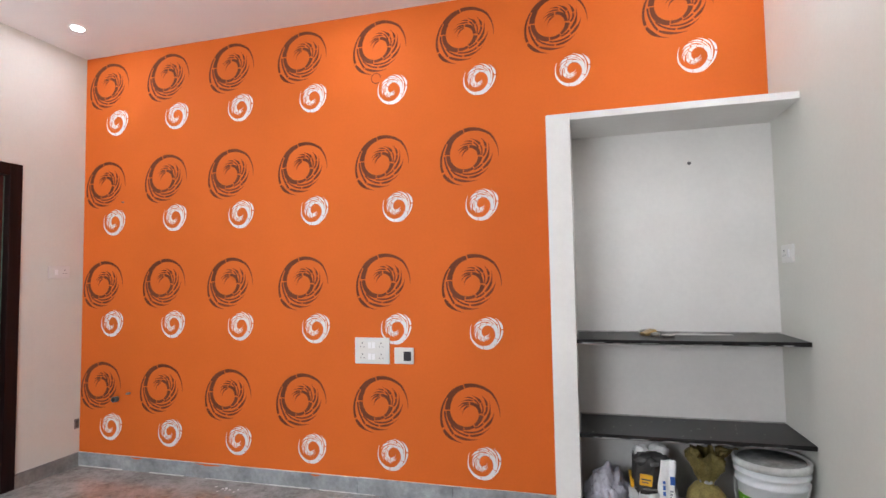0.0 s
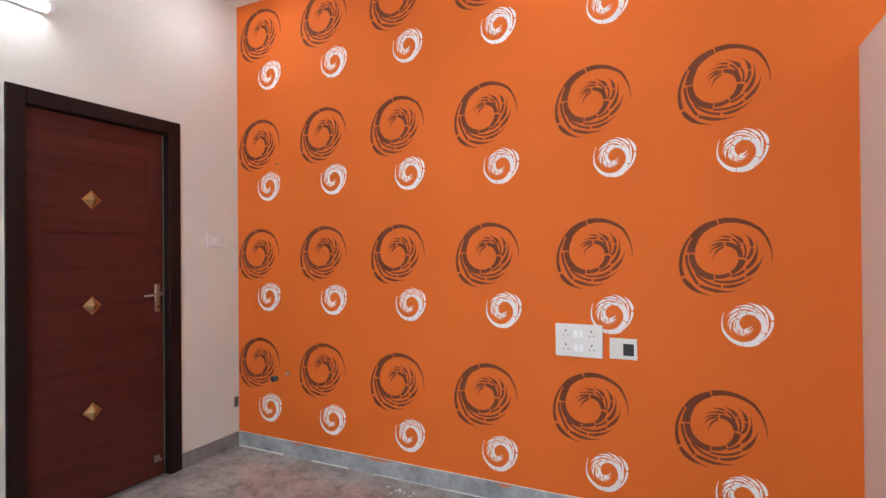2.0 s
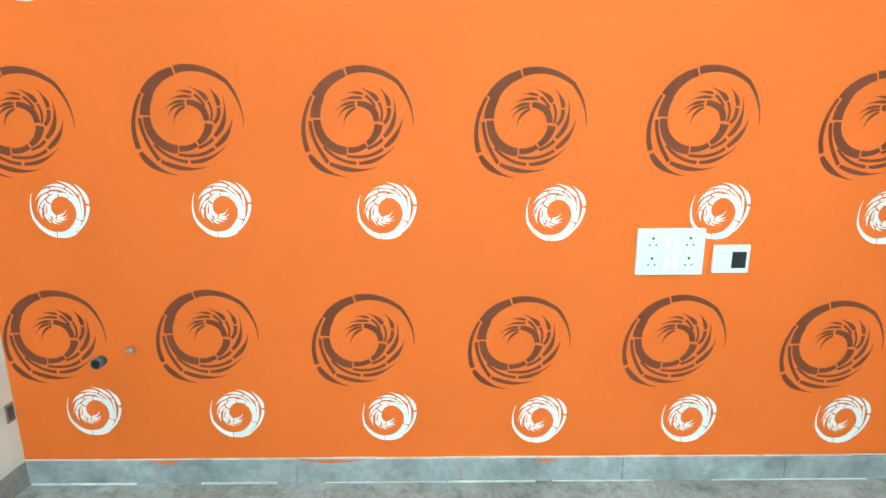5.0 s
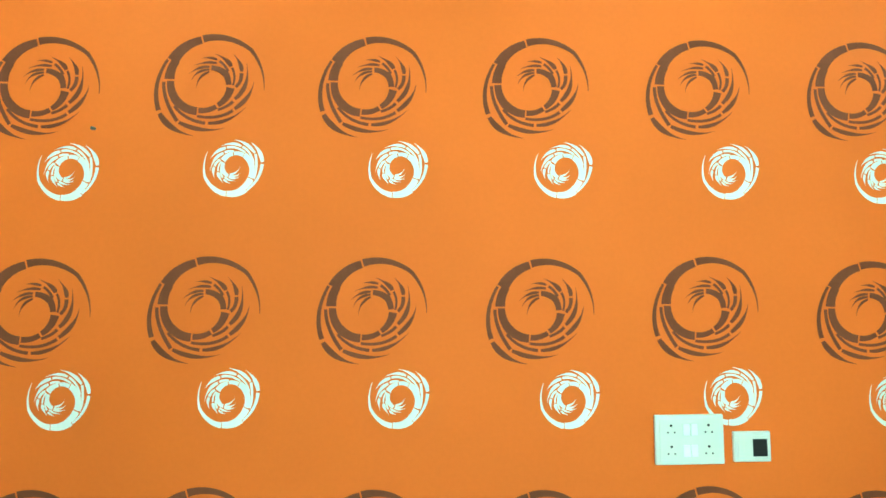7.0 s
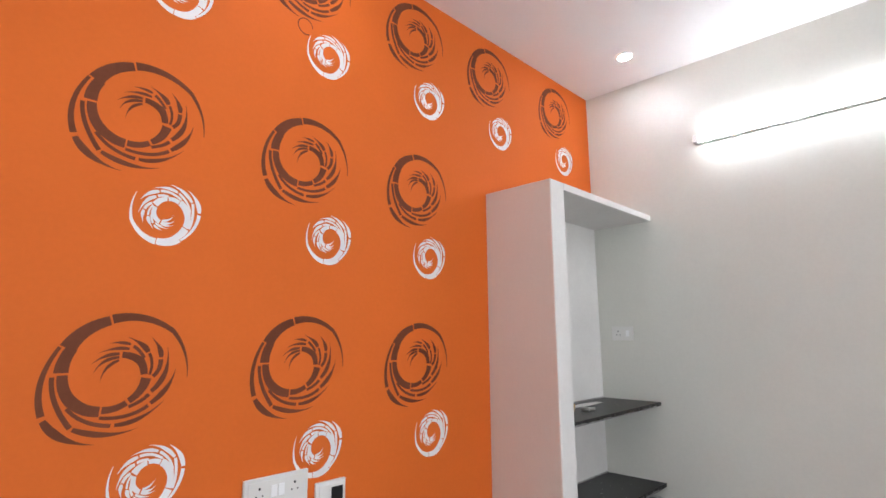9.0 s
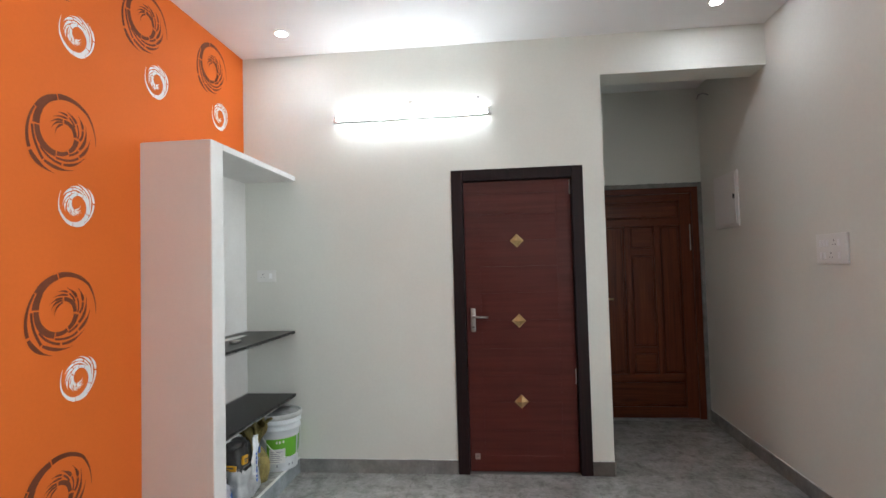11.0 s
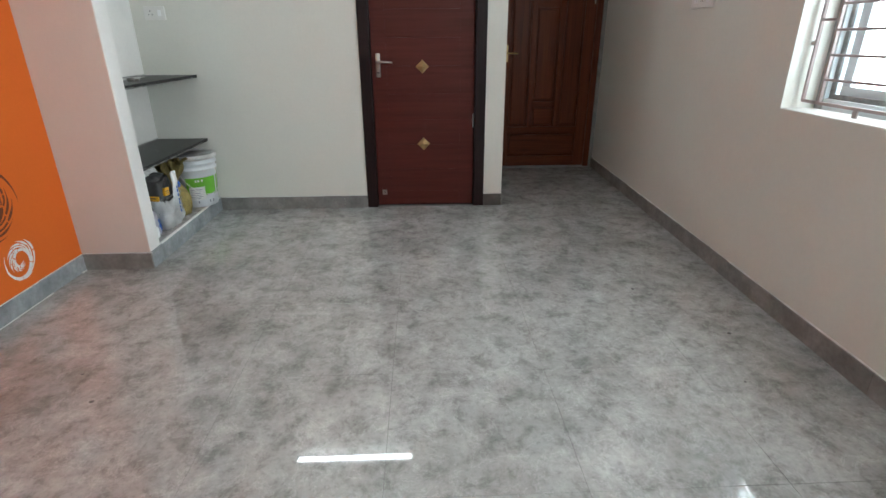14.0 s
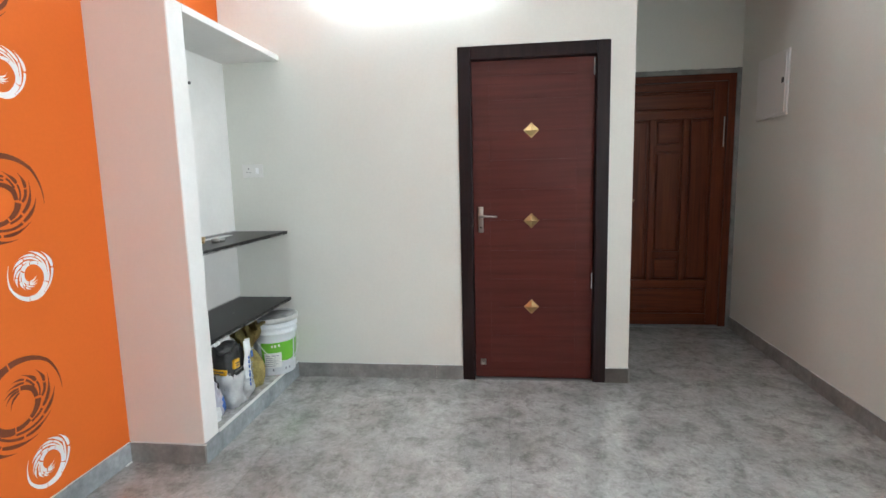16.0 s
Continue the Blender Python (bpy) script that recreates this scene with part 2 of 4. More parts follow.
# ---- the shell ----
wall_north = structure("wall_north", blocks((W0 - 0.15, W1 + 0.15, D1, D1 + 0.15, 0, H)), M_ORANGE, "bright orange feature wall stencilled with brown and white swirls")
OPEN0, OPEN1 = 0.75, 1.715     # passage in the west wall
A0, A1 = 1.866, 2.752          # west door
B0, B1 = 0.772, 1.677          # east door
JOG, FAR = 0.63, 3.02          # entrance recess
wall_west = structure("wall_west", blocks(
    (W0 - 0.15, W0, A1, D1, 0, H), (W0 - 0.15, W0, A0, A1, 2.1, H), (W0 - 0.15, W0, OPEN1, A0, 0, H),
    (W0 - 0.15, W0, OPEN0, OPEN1, 2.11, H), (W0 - 0.15, W0, D0, OPEN0, 0, H)), M_WALL, "cream painted wall with a door and an open passage")
wall_east = structure("wall_east", blocks(
    (W1, W1 + 0.15, B1, D1, 0, H), (W1, W1 + 0.15, B0, B1, 2.1, H), (W1, W1 + 0.15, JOG, B0, 0, H)), M_WALL, "cream painted wall with a brown door")
wall_entrance_side = structure("wall_entrance_side", blocks((W1 + 0.15, FAR + 0.15, JOG, JOG + 0.15, 0, H)), M_WALL, "cream painted side wall of the entrance recess")
E0, E1, ETOP = -0.46, 0.54, 2.1
wall_entrance = structure("wall_entrance", blocks(
    (FAR, FAR + 0.15, D0, E0 - 0.04, 0, H), (FAR, FAR + 0.15, E1 + 0.04, JOG, 0, H), (FAR, FAR + 0.15, E0 - 0.04, E1 + 0.04, ETOP + 0.04, H)),
    M_WALL, "cream painted wall around the entrance door")
beam = structure("beam", blocks((W1, W1 + 0.23, D0, JOG, 2.72, H)), M_WALL, "cream painted beam over the entrance recess", "beam")
V0, V1, VZ0, VZ1, SILL = -1.95, 0.212, 0.916, 2.07, -0.74   # window opening
wall_south = structure("wall_south", blocks(
    (W0 - 0.15, V0, SILL, D0, 0, H), (V1, FAR + 0.15, SILL, D0, 0, H), (V0, V1, SILL, D0, 0, VZ0), (V0, V1, SILL, D0, VZ1, H)), M_WALL, "cream painted wall with a grilled window")
wall_south.matrix_world = SKEW
structure("wall_passage_north", blocks((-4.75, W0 - 0.15, OPEN1, OPEN1 + 0.15, 0, 2.4)), M_WALL, "cream painted wall of a short passage")
structure("wall_passage_south", blocks((-4.75, W0 - 0.15, OPEN0 - 0.15, OPEN0, 0, 2.4)), M_WALL, "cream painted wall of a short passage")
structure("wall_passage_end", blocks((-4.9, -4.75, OPEN0 - 0.15, OPEN1 + 0.15, 0, 2.4)), M_WALL, "cream painted end of a short passage")
ceiling = structure("ceiling", blocks((W0 - 0.15, FAR + 0.15, SILL, D1 + 0.15, H, H + 0.15)), M_CEIL, "plain white painted ceiling", "ceiling")
structure("ceiling_passage", blocks((-4.9, W0 - 0.15, OPEN0 - 0.15, OPEN1 + 0.15, 2.4, 2.5), (-3.35, W0 - 0.15, OPEN0, OPEN1, 2.11, 2.4)), M_CEIL, "low white passage ceiling", "ceiling")
floor = structure("floor", blocks((-4.9, FAR + 0.3, SILL, D1 + 0.15, -0.2, -0.0015)), M_GROUT, "polished grey marble-look tile floor", "floor")
structure("wall_behind_door_1", blocks((-3.3, -3.2, A0 - 0.13, D1, 0, 2.4)), M_WALL, "plain wall closing the next room")
structure("wall_behind_door_2", blocks((2.3, 2.4, JOG + 0.15, D1, 0, 2.4)), M_WALL, "plain wall closing the next room")

# outside
structure("ground", blocks((-400, 400, -400, 400, -0.5, -0.21)), M_GROUND, "pale concrete yard outside", "ground")
# Unseen block, added only to keep direct sun out of the window.
house = thing("neighbour_house", pose(0, -3.75, -0.21), "unseen pale block added to keep the sun off the window", "house")
part("wall", blocks((-7, 7, -4, 0, 0, 6.1)), M_SUNBLOCK, house)
part("sun_block_top", blocks((-7.1, 7.1, -4.1, 0.03, 6.1, 6.19)), M_CEMENT, house)

# ---- cupboard niche ----
C0, CI, CF, CT = 0.638, 0.755, 2.812, 2.112
niche = thing("shelf_niche", pose(0, 0, 0), "open plastered wall cupboard with two black granite shelves", "cupboard")
part("side_panel", blocks((C0 + 0.002, CI, CF, D1 - 0.001, 0, CT), bevel=0.004), M_SHELFWHITE, niche)
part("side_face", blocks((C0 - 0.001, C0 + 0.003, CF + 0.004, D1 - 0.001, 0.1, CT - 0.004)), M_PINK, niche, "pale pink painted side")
part("top_slab", blocks((CI, W1, CF, D1 - 0.001, CT - 0.035, CT), bevel=0.003), M_SHELFWHITE, niche)
part("back_panel", blocks((CI, W1, D1 - 0.008, D1 - 0.001, 0.1, CT - 0.036)), M_SHELFWHITE, niche, "off-white plastered back")
part("plinth", blocks((CI, W1 - 0.001, CF + 0.006, D1 - 0.001, 0, 0.098)), M_CEMENT, niche, "raised plinth topped with grey stone")
part("plinth_face", blocks((CI - 0.12, W1 - 0.001, CF - 0.008, CF + 0.006, 0, 0.1), bevel=0.002), M_SKIRTSHEEN, niche, "grey stone edging")
part("plinth_top", blocks((CI, W1 - 0.001, CF + 0.006, D1 - 0.009, 0.099, 0.106)), M_CHIP, niche, "dusty pale stone top")
# Pale strip that draws the highlight on the edging's top bevel.
part("plinth_highlight", blocks((CI, W1 - 0.001, CF - 0.0095, CF + 0.008, 0.1, 0.1075), bevel=0.002), M_PAPER, niche, "pale strip drawn as the highlight on the top edge")


def granite_shelf(z, seed):
    rnd = random.Random(seed)
    bm = bmesh.new()
    n, y0 = 46, CF + 0.018
    xs = [CI + (W1 - 0.001 - CI) * i / n for i in range(n + 1)]
    rows = []
    for x in xs:
        y = y0 + rnd.uniform(-0.0016, 0.0016)
        rows.append([bm.verts.new(c) for c in ((x, y + 0.003, z), (x, y, z - 0.004), (x, y + rnd.uniform(0, 0.003), z - 0.02), (x, D1 - 0.009, z - 0.02), (x, D1 - 0.009, z))])
    for a, b in zip(rows, rows[1:]):
        for i in range(5):
            bm.faces.new((a[i], b[i], b[(i + 1) % 5], a[(i + 1) % 5]))
    shelf = part("shelf", bm, M_GRANITE, niche, "black granite shelf with a chipped pale edge")
    chips = bmesh.new()
    for k in range(34):
        x = rnd.uniform(CI + 0.02, W1 - 0.1)
        w = rnd.uniform(0.006, 0.08)
        block(chips, x, x + w, y0 - 0.0025, y0 + 0.002, z - 0.021, z - 0.021 + rnd.uniform(0.002, 0.008))
    tagged(part("chipped_edge", chips, M_CHIP, shelf), kind="stuff")
    specks = bmesh.new()
    for k in range(26):
        x, y, r = rnd.uniform(CI + 0.04, W1 - 0.08), rnd.uniform(y0 + 0.02, D1 - 0.04), rnd.uniform(0.0015, 0.004)
        block(specks, x, x + r * rnd.uniform(1, 2.5), y, y + r, z, z + 0.0012)
    tagged(part("dust_specks", specks, M_CHIP, shelf), kind="stuff")
    joint = bmesh.new()
    block(joint, CI, W1 - 0.006, D1 - 0.014, D1 - 0.0085, z, z + 0.006)
    block(joint, CI, CI + 0.008, y0 + 0.01, D1 - 0.014, z, z + 0.004)
    part("mortar_line", joint, M_CHIP, shelf)


granite_shelf(0.998, 3)
granite_shelf(0.552, 4)


# ---- doors ----
def flush_door(name, m, width, handle_side, label, stud_x, tape=False):
    """A flush veneered door: its face looks to -y, x runs along it, from 0 to width; the wall's face is y = 0."""
    d = thing(name, m, label, "door", kind="structure")
    f = 0.078
    part("frame_jamb", blocks((0, f, -0.014, 0.13, 0, 2.1), bevel=0.004), M_FRAME, d, "dark brown frame")
    part("frame_jamb", blocks((width - f, width, -0.014, 0.13, 0, 2.1), bevel=0.004), M_FRAME, d)
    part("frame_head", blocks((f, width - f, -0.013, 0.13, 2.1 - f, 2.1), bevel=0.004), M_FRAME, d)
    part("frame_stop", blocks((f, f + 0.012, 0.072, 0.11, 0, 2.1 - f), (width - f - 0.012, width - f, 0.072, 0.11, 0, 2.1 - f), (f + 0.012, width - f - 0.012, 0.072, 0.11, 2.1 - f - 0.012, 2.1 - f)), M_FRAME, d)
    x0, x1 = f + 0.004, width - f - 0.004
    y0 = 0.032
    bm = bmesh.new()
    stile = 0.105
    zs = [0.008, 0.115, 0.29, 0.48, 0.665, 0.85, 1.045, 1.235, 1.42, 1.6, 1.785, 1.93, 2.1 - f - 0.004]
    block(bm, x0, x0 + stile, y0, y0 + 0.035, zs[0], zs[-1], 0.0006)
    block(bm, x1 - stile, x1, y0, y0 + 0.035, zs[0], zs[-1], 0.0006)
    for a, b in zip(zs, zs[1:]):
        block(bm, x0 + stile, x1 - stile, y0 + 0.0005, y0 + 0.035, a + 0.0001, b - 0.0001, 0.0006)
    leaf = part("leaf", bm, M_LEAF, d, "red-brown veneered door leaf with fine grooves")
    if tape:
        part("edge_tape", blocks((x1 - 0.005, x1 + 0.0015, y0 - 0.0012, y0 + 0.02, 0.012, 2.1 - f - 0.006), bevel=0.0008), M_TAPE, d, "pale green protective edge tape")
    for z in (0.485, 1.04, 1.597):
        bm = bmesh.new()
        r = 0.046
        bmesh.ops.create_cone(bm, cap_ends=True, segments=4, radius1=r, radius2=0.002, depth=0.022, matrix=Matrix.Translation((stud_x, y0 - 0.011, z)) @ pose(0, 0, 0, 90, 0, 0))
        part("brass_stud", bm, M_BRASS, leaf, "pyramid-shaped brass stud")
        part("stud_rim", blocks((-0.034, 0.034, -0.003, 0.0005, -0.034, 0.034)), M_BRASS, leaf).matrix_local = pose(stud_x, y0, z, 0, 45, 0)
    side = 1 if handle_side == "low" else -1
    hx = x0 + 0.045 if side > 0 else x1 - 0.045
    h = part("door_handle", smooth(blocks((hx - 0.017, hx + 0.017, y0 - 0.01, y0, 0.968, 1.132), bevel=0.0045)), M_STEEL, d, "brushed steel lever handle")
    bm = bmesh.new()
    rod(bm, (hx, y0 - 0.01, 1.075), (hx, y0 - 0.05, 1.075), 0.009, 14)
    rod(bm, (hx - side * 0.008, y0 - 0.048, 1.075), (hx + side * 0.105, y0 - 0.045, 1.07), 0.0085, 14, 0.006)
    part("lever", smooth(bm), M_STEEL, h)
    part("keyhole", rod(bmesh.new(), (hx, y0 - 0.0135, 1.0), (hx, y0 - 0.01, 1.0), 0.007, 14), M_BLACK, h)
    # stopper low on the handle side, pale hinge leaves on the other
    sx = hx + side * 0.005
    bm = blocks((sx - 0.018, sx + 0.018, y0 - 0.004, y0, 0.09, 0.13))
    rod(bm, (sx, y0 - 0.004, 0.11), (sx, y0 - 0.035, 0.108), 0.008, 12)
    part("door_stopper", bm, M_STEEL, d, "small steel door stopper")
    gx = x1 - 0.004 if side > 0 else x0 + 0.004
    for z in (0.655, 1.96):
        part("hinge", rod(bmesh.new(), (gx, y0 - 0.003, z - 0.05), (gx, y0 - 0.003, z + 0.05), 0.004, 8), M_UPVC, d, "pale hinge knuckle")
    return d


flush_door("door_1", pose(W0, A0, 0, 0, 0, 90), A1 - A0, "high", "closed red-brown flush door with brass studs and dark frame", 0.395, True)
flush_door("door_2", pose(W1, B1, 0, 0, 0, -90), B1 - B0, "low", "closed red-brown flush door with three brass studs", 0.445)


def panel_door():
    d = thing("door_3", pose(FAR + 0.02, E1, 0, 0, 0, -90), "closed teak entrance door with raised panels", "door", kind="structure")
    w, top = E1 - E0, ETOP
    a, c = 0.055, 0.1    # frame and stile widths
    part("frame_jamb", blocks((0, a, -0.012, 0.09, 0, top), bevel=0.003), M_TEAK, d)
    part("frame_jamb", blocks((w - a, w, -0.012, 0.09, 0, top), bevel=0.003), M_TEAK, d)
    part("frame_head", blocks((a, w - a, -0.011, 0.09, top - a, top), bevel=0.003), M_TEAKH, d)
    x0, x1, z0, z1 = a + 0.002, w - a - 0.002, 0.012, top - a - 0.002
    cx = (x0 + x1) / 2
    m0, m1 = cx - 0.155, cx + 0.155     # middle column with its two mullions
    leaf = part("leaf", blocks((x0, x1, 0.03, 0.042, z0, z1)), M_TEAK, d, "teak door leaf")
    for p, q in ((x0, x0 + c), (x1 - c, x1)):
        part("stile", blocks((p, q, 0.008, 0.03, z0, z1), bevel=0.003), M_TEAK, leaf)
    for p, q in ((z0, 0.11), (0.345, 0.405), (1.755, 1.815), (1.98, z1)):
        part("rail", blocks((x0 + c, x1 - c, 0.009, 0.03, p, q), bevel=0.003), M_TEAKH, leaf)
    for p, q in ((m0, m0 + 0.045), (m1 - 0.045, m1)):
        part("mullion", blocks((p, q, 0.009, 0.03, 0.405, 1.755), bevel=0.003), M_TEAK, leaf)
    for p, q in ((0.605, 0.65), (1.495, 1.54)):
        part("rail", blocks((m0 + 0.045, m1 - 0.045, 0.01, 0.03, p, q), bevel=0.003), M_TEAKH, leaf)
    fields = [(x0 + c, x1 - c, 0.11, 0.345), (x0 + c, x1 - c, 1.815, 1.98), (x0 + c, m0, 0.405, 1.755), (m1, x1 - c, 0.405, 1.755),
              (m0 + 0.045, m1 - 0.045, 0.405, 0.605), (m0 + 0.045, m1 - 0.045, 0.65, 1.495), (m0 + 0.045, m1 - 0.045, 1.54, 1.755)]
    for p, q, r, s in fields:
        part("raised_panel", blocks((p + 0.018, q - 0.018, 0.016, 0.03, r + 0.018, s - 0.018), bevel=0.01), M_TEAKH if q - p > s - r else M_TEAK, leaf)
    h = part("door_handle", blocks((x0 + 0.04, x0 + 0.075, 0.0, 0.008, 1.02, 1.17), bevel=0.003), M_BRASS, d, "brass handle plate")
    part("lever", smooth(rod(rod(bmesh.new(), (x0 + 0.058, 0.0, 1.1), (x0 + 0.058, -0.045, 1.1), 0.008), (x0 + 0.058, -0.042, 1.1), (x0 + 0.16, -0.042, 1.095), 0.008)), M_BRASS, h)
    bolt = rod(bmesh.new(), (x1 - 0.02, -0.004, 1.52), (x1 - 0.02, -0.004, 1.76), 0.005)
    part("tower_bolt", bolt, M_STEEL, d, "thin steel tower bolt")
    return d


panel_door()


def rough_strip(name, along, a0, a1, at, w, label):
    """Uneven bare cement along a door frame, on the entrance wall's face."""
    rnd = random.Random(int(a0 * 100) + 7)
    bm = bmesh.new()
    n = max(6, int((a1 - a0) / 0.025))
    rows = []
    for i in range(n + 1):
        s = a0 + (a1 - a0) * i / n
        o = at + w + rnd.uniform(-0.004, 0.004)
        pts = [(FAR - 0.006, at), (FAR - 0.003, o), (FAR + 0.1, o), (FAR + 0.1, at)]
        rows.append([bm.verts.new((x, p, s) if along == "z" else (x, s, p)) for x, p in pts])
    for a, b in zip(rows, rows[1:]):
        for i in range(4):
            bm.faces.new((a[i], a[(i + 1) % 4], b[(i + 1) % 4], b[i]))
    bmesh.ops.recalc_face_normals(bm, faces=bm.faces)
    return structure(name, bm, M_CEMENT, label, "trim")


rough_strip("trim_cement_south", "z", 0, ETOP + 0.04, E0, -0.038, "bare grey cement strip beside the entrance door")
rough_strip("trim_cement_north", "z", 0, ETOP + 0.04, E1, 0.038, "bare grey cement strip beside the entrance door")
rough_strip("trim_cement_top", "y", E0, E1, ETOP, 0.038, "bare grey cement strip above the entrance door")
structure("threshold", blocks((FAR - 0.02, FAR + 0.15, E0, E1, -0.008, 0.006)), M_CEMENT, "rough cement door threshold", "threshold")


# ---- window ----
def window():
    wd = thing("window_1", SKEW, "white sliding window behind a painted steel grill", "window", kind="structure")
    y0, y1 = SILL + 0.005, SILL + 0.085
    fr = 0.05
    part("window_frame", blocks((V0, V1, y0, y1, VZ0, VZ0 + fr), (V0, V1, y0, y1, VZ1 - fr, VZ1), (V0, V0 + fr, y0, y1, VZ0 + fr, VZ1 - fr), (V1 - fr, V1, y0, y1, VZ0 + fr, VZ1 - fr)), M_UPVC, wd)
    part("track", blocks((V0 + fr, V1 - fr, y1 - 0.03, y1 - 0.02, VZ0 + fr, VZ0 + fr + 0.02), (V1 - fr - 0.02, V1 - fr, y1 - 0.03, y1 - 0.02, VZ0 + fr, VZ1 - fr),
                         (V1 - fr, V1 - 0.004, y1, y1 + 0.004, VZ0 + 0.004, VZ1 - 0.004), (V0 + fr, V1 - fr, y1, y1 + 0.004, VZ1 - fr, VZ1 - 0.004)), M_DUST, wd, "dusty grey track")
    z0, z1 = VZ0 + fr + 0.004, VZ1 - fr - 0.004
    for a, b, y in ((V0 + fr, -1.18, y0 + 0.006), (-1.22, -0.47, y0 + 0.036), (-0.51, V1 - fr - 0.021, y0 + 0.006)):
        s = 0.05
        sash = part("sash", blocks((a, b, y, y + 0.026, z0, z0 + s), (a, b, y, y + 0.026, z1 - s, z1), (a, a + s, y, y + 0.026, z0 + s, z1 - s), (b - s, b, y, y + 0.026, z0 + s, z1 - s), bevel=0.002), M_UPVC, wd)
        part("pane", blocks((a + s, b - s, y + 0.01, y + 0.015, z0 + s, z1 - s)), M_GLASS, sash).visible_shadow = False
    part("window_sill", blocks((V0, V1, y1, D0 - 0.002, VZ0, VZ0 + 0.004)), M_SHELFWHITE, wd, "white painted sill")
    g = tagged(new("window_grill"), "grey-brown painted steel bar grill inside the window", "grill")
    g.matrix_world = SKEW
    gy = -0.575
    a, b, c, d = V0 + 0.03, V1 - 0.03, VZ0 + 0.04, VZ1 - 0.04
    bar = 0.006
    for x in (a, a + 0.105, b - 0.105, b):
        part("upright_bar", blocks((x - bar, x + bar, gy - bar, gy + bar, c, d)), M_GRILL, g)
    for z in (c, d):
        part("edge_bar", blocks((a, b, gy - bar, gy + bar, z - bar, z + bar)), M_GRILL, g)
    for i in range(1, 11):
        z = c + (d - c) * i / 11
        part("cross_rod", rod(bmesh.new(), (a + 0.105, gy + 0.004, z), (b - 0.105, gy + 0.004, z), 0.0055, 8), M_GRILL, g)
    for x0, x1 in ((a, a + 0.105), (b - 0.105, b)):
        for z in (c + (d - c) * 0.31, c + (d - c) * 0.66):
            part("link_bar", blocks((x0, x1, gy - 0.005, gy + 0.005, z - 0.005, z + 0.005)), M_GRILL, g)
    for x, e in ((a, V0), (b, V1)):
        for z in (c + 0.24, d - 0.27):
            part("fixing_bolt", smooth(rod(rod(bmesh.new(), (x, gy, z), (e, gy, z), 0.006, 10), (x + (e - x) * 0.3, gy, z), (x + (e - x) * 0.7, gy, z), 0.011, 10)), M_STEEL, g)
    for x in (-0.14, -0.8):
        part("foot_lug", blocks((x - 0.012, x + 0.012, gy - 0.003, gy + 0.003, VZ0 + 0.004, c)), M_GRILL, g)


window()


# ---- lamps ----
def tube_light(m, label):
    """A batten 1.12 m long on a wall; its front looks to -y, x runs along it."""
    t = thing("tube_light", m, label, "lamp", "wall tube lights")
    part("housing", blocks((-0.56, 0.56, -0.028, 0, -0.02, 0.022), bevel=0.005), M_PLASTIC, t)
    bm = bmesh.new()
    rod(bm, (-0.535, -0.04, 0), (0.535, -0.04, 0), 0.017, 16)
    part("tube", smooth(bm), M_TUBE, t, "glowing white tube")
    for s in (-1, 1):
        part("end_cap", blocks((s * 0.55 - 0.013, s * 0.55 + 0.013, -0.06, 0, -0.022, 0.024), bevel=0.004), M_PLASTIC, t)
    bm = bmesh.new()
    rod(bm, (0, 0, 0.085), (0, -0.016, 0.085), 0.028, 20, 0.025)
    part("junction_cap", smooth(bm), M_PLASTIC, t, "round white wiring cap")
    return t


tube_light(pose(W1, 1.945, 2.505, 0, 0, -90), "lit white tube light on the cream wall")
tube_light(pose(W0, 1.485, 2.49, 0, 0, 90), "lit white tube light above the red-brown door")


def downlight():
    d = thing("downlight", pose(0, 0, H), "small round white recessed ceiling downlight, lit", "lamp", "ceiling downlights")
    part("trim_ring", lathe([(0.034, -0.001), (0.05, -0.001), (0.05, -0.004), (0.044, -0.009), (0.034, -0.006)], 28), M_PLASTIC, d)
    bm = bmesh.new()
    rod(bm, (0, 0, -0.0105), (0, 0, -0.0065), 0.033, 24)
    part("lens", bm, M_SPOTLIT, d, "glowing lens")
    return d


first = downlight()
spots = [(-2.375, 2.795), (-0.5, 2.77), (1.384, 2.745), (-2.375, 0.0), (-0.5, 0.0), (1.39, 0.0)]
for i, (x, y) in enumerate(spots):
    if i == 0:
        first.matrix_world = pose(x, y, H)
    else:
        copy_thing(first, pose(x, y, H))


# ---- electrical plates ----
def plate(m, w, h, label, name="switch_plate", rockers=1, sockets=(), black=False):
    p = thing(name, m, label, "switch")
    part("cover", blocks((-w / 2, w / 2, -0.012, 0, -h / 2, h / 2), bevel=0.004), M_PLASTIC, p)
    part("inner_plate", blocks((-w / 2 + 0.014, w / 2 - 0.014, -0.0142, -0.0118, -h / 2 + 0.012, h / 2 - 0.012), bevel=0.001), M_PLASTIC, p)
    for x, z in rockers if not isinstance(rockers, int) else []:
        part("rocker", blocks((x - 0.011, x + 0.011, -0.0185, -0.014, z - 0.019, z + 0.019), bevel=0.002), M_ROCKER, p)
    for x, z in sockets:
        bm = bmesh.new()
        rod(bm, (x, -0.0152, z + 0.013), (x, -0.0138, z + 0.013), 0.0042, 10)
        rod(bm, (x - 0.011, -0.0152, z - 0.009), (x - 0.011, -0.0138, z - 0.009), 0.003, 10)
        rod(bm, (x + 0.011, -0.0152, z - 0.009), (x + 0.011, -0.0138, z - 0.009), 0.003, 10)
        part("socket_holes", bm, M_BLACK, p)
    if black:
        part("port", blocks((0.0, 0.048, -0.0155, -0.0138, -0.03, 0.026), bevel=0.001), M_BLACK, p, "black blank port")
    return p


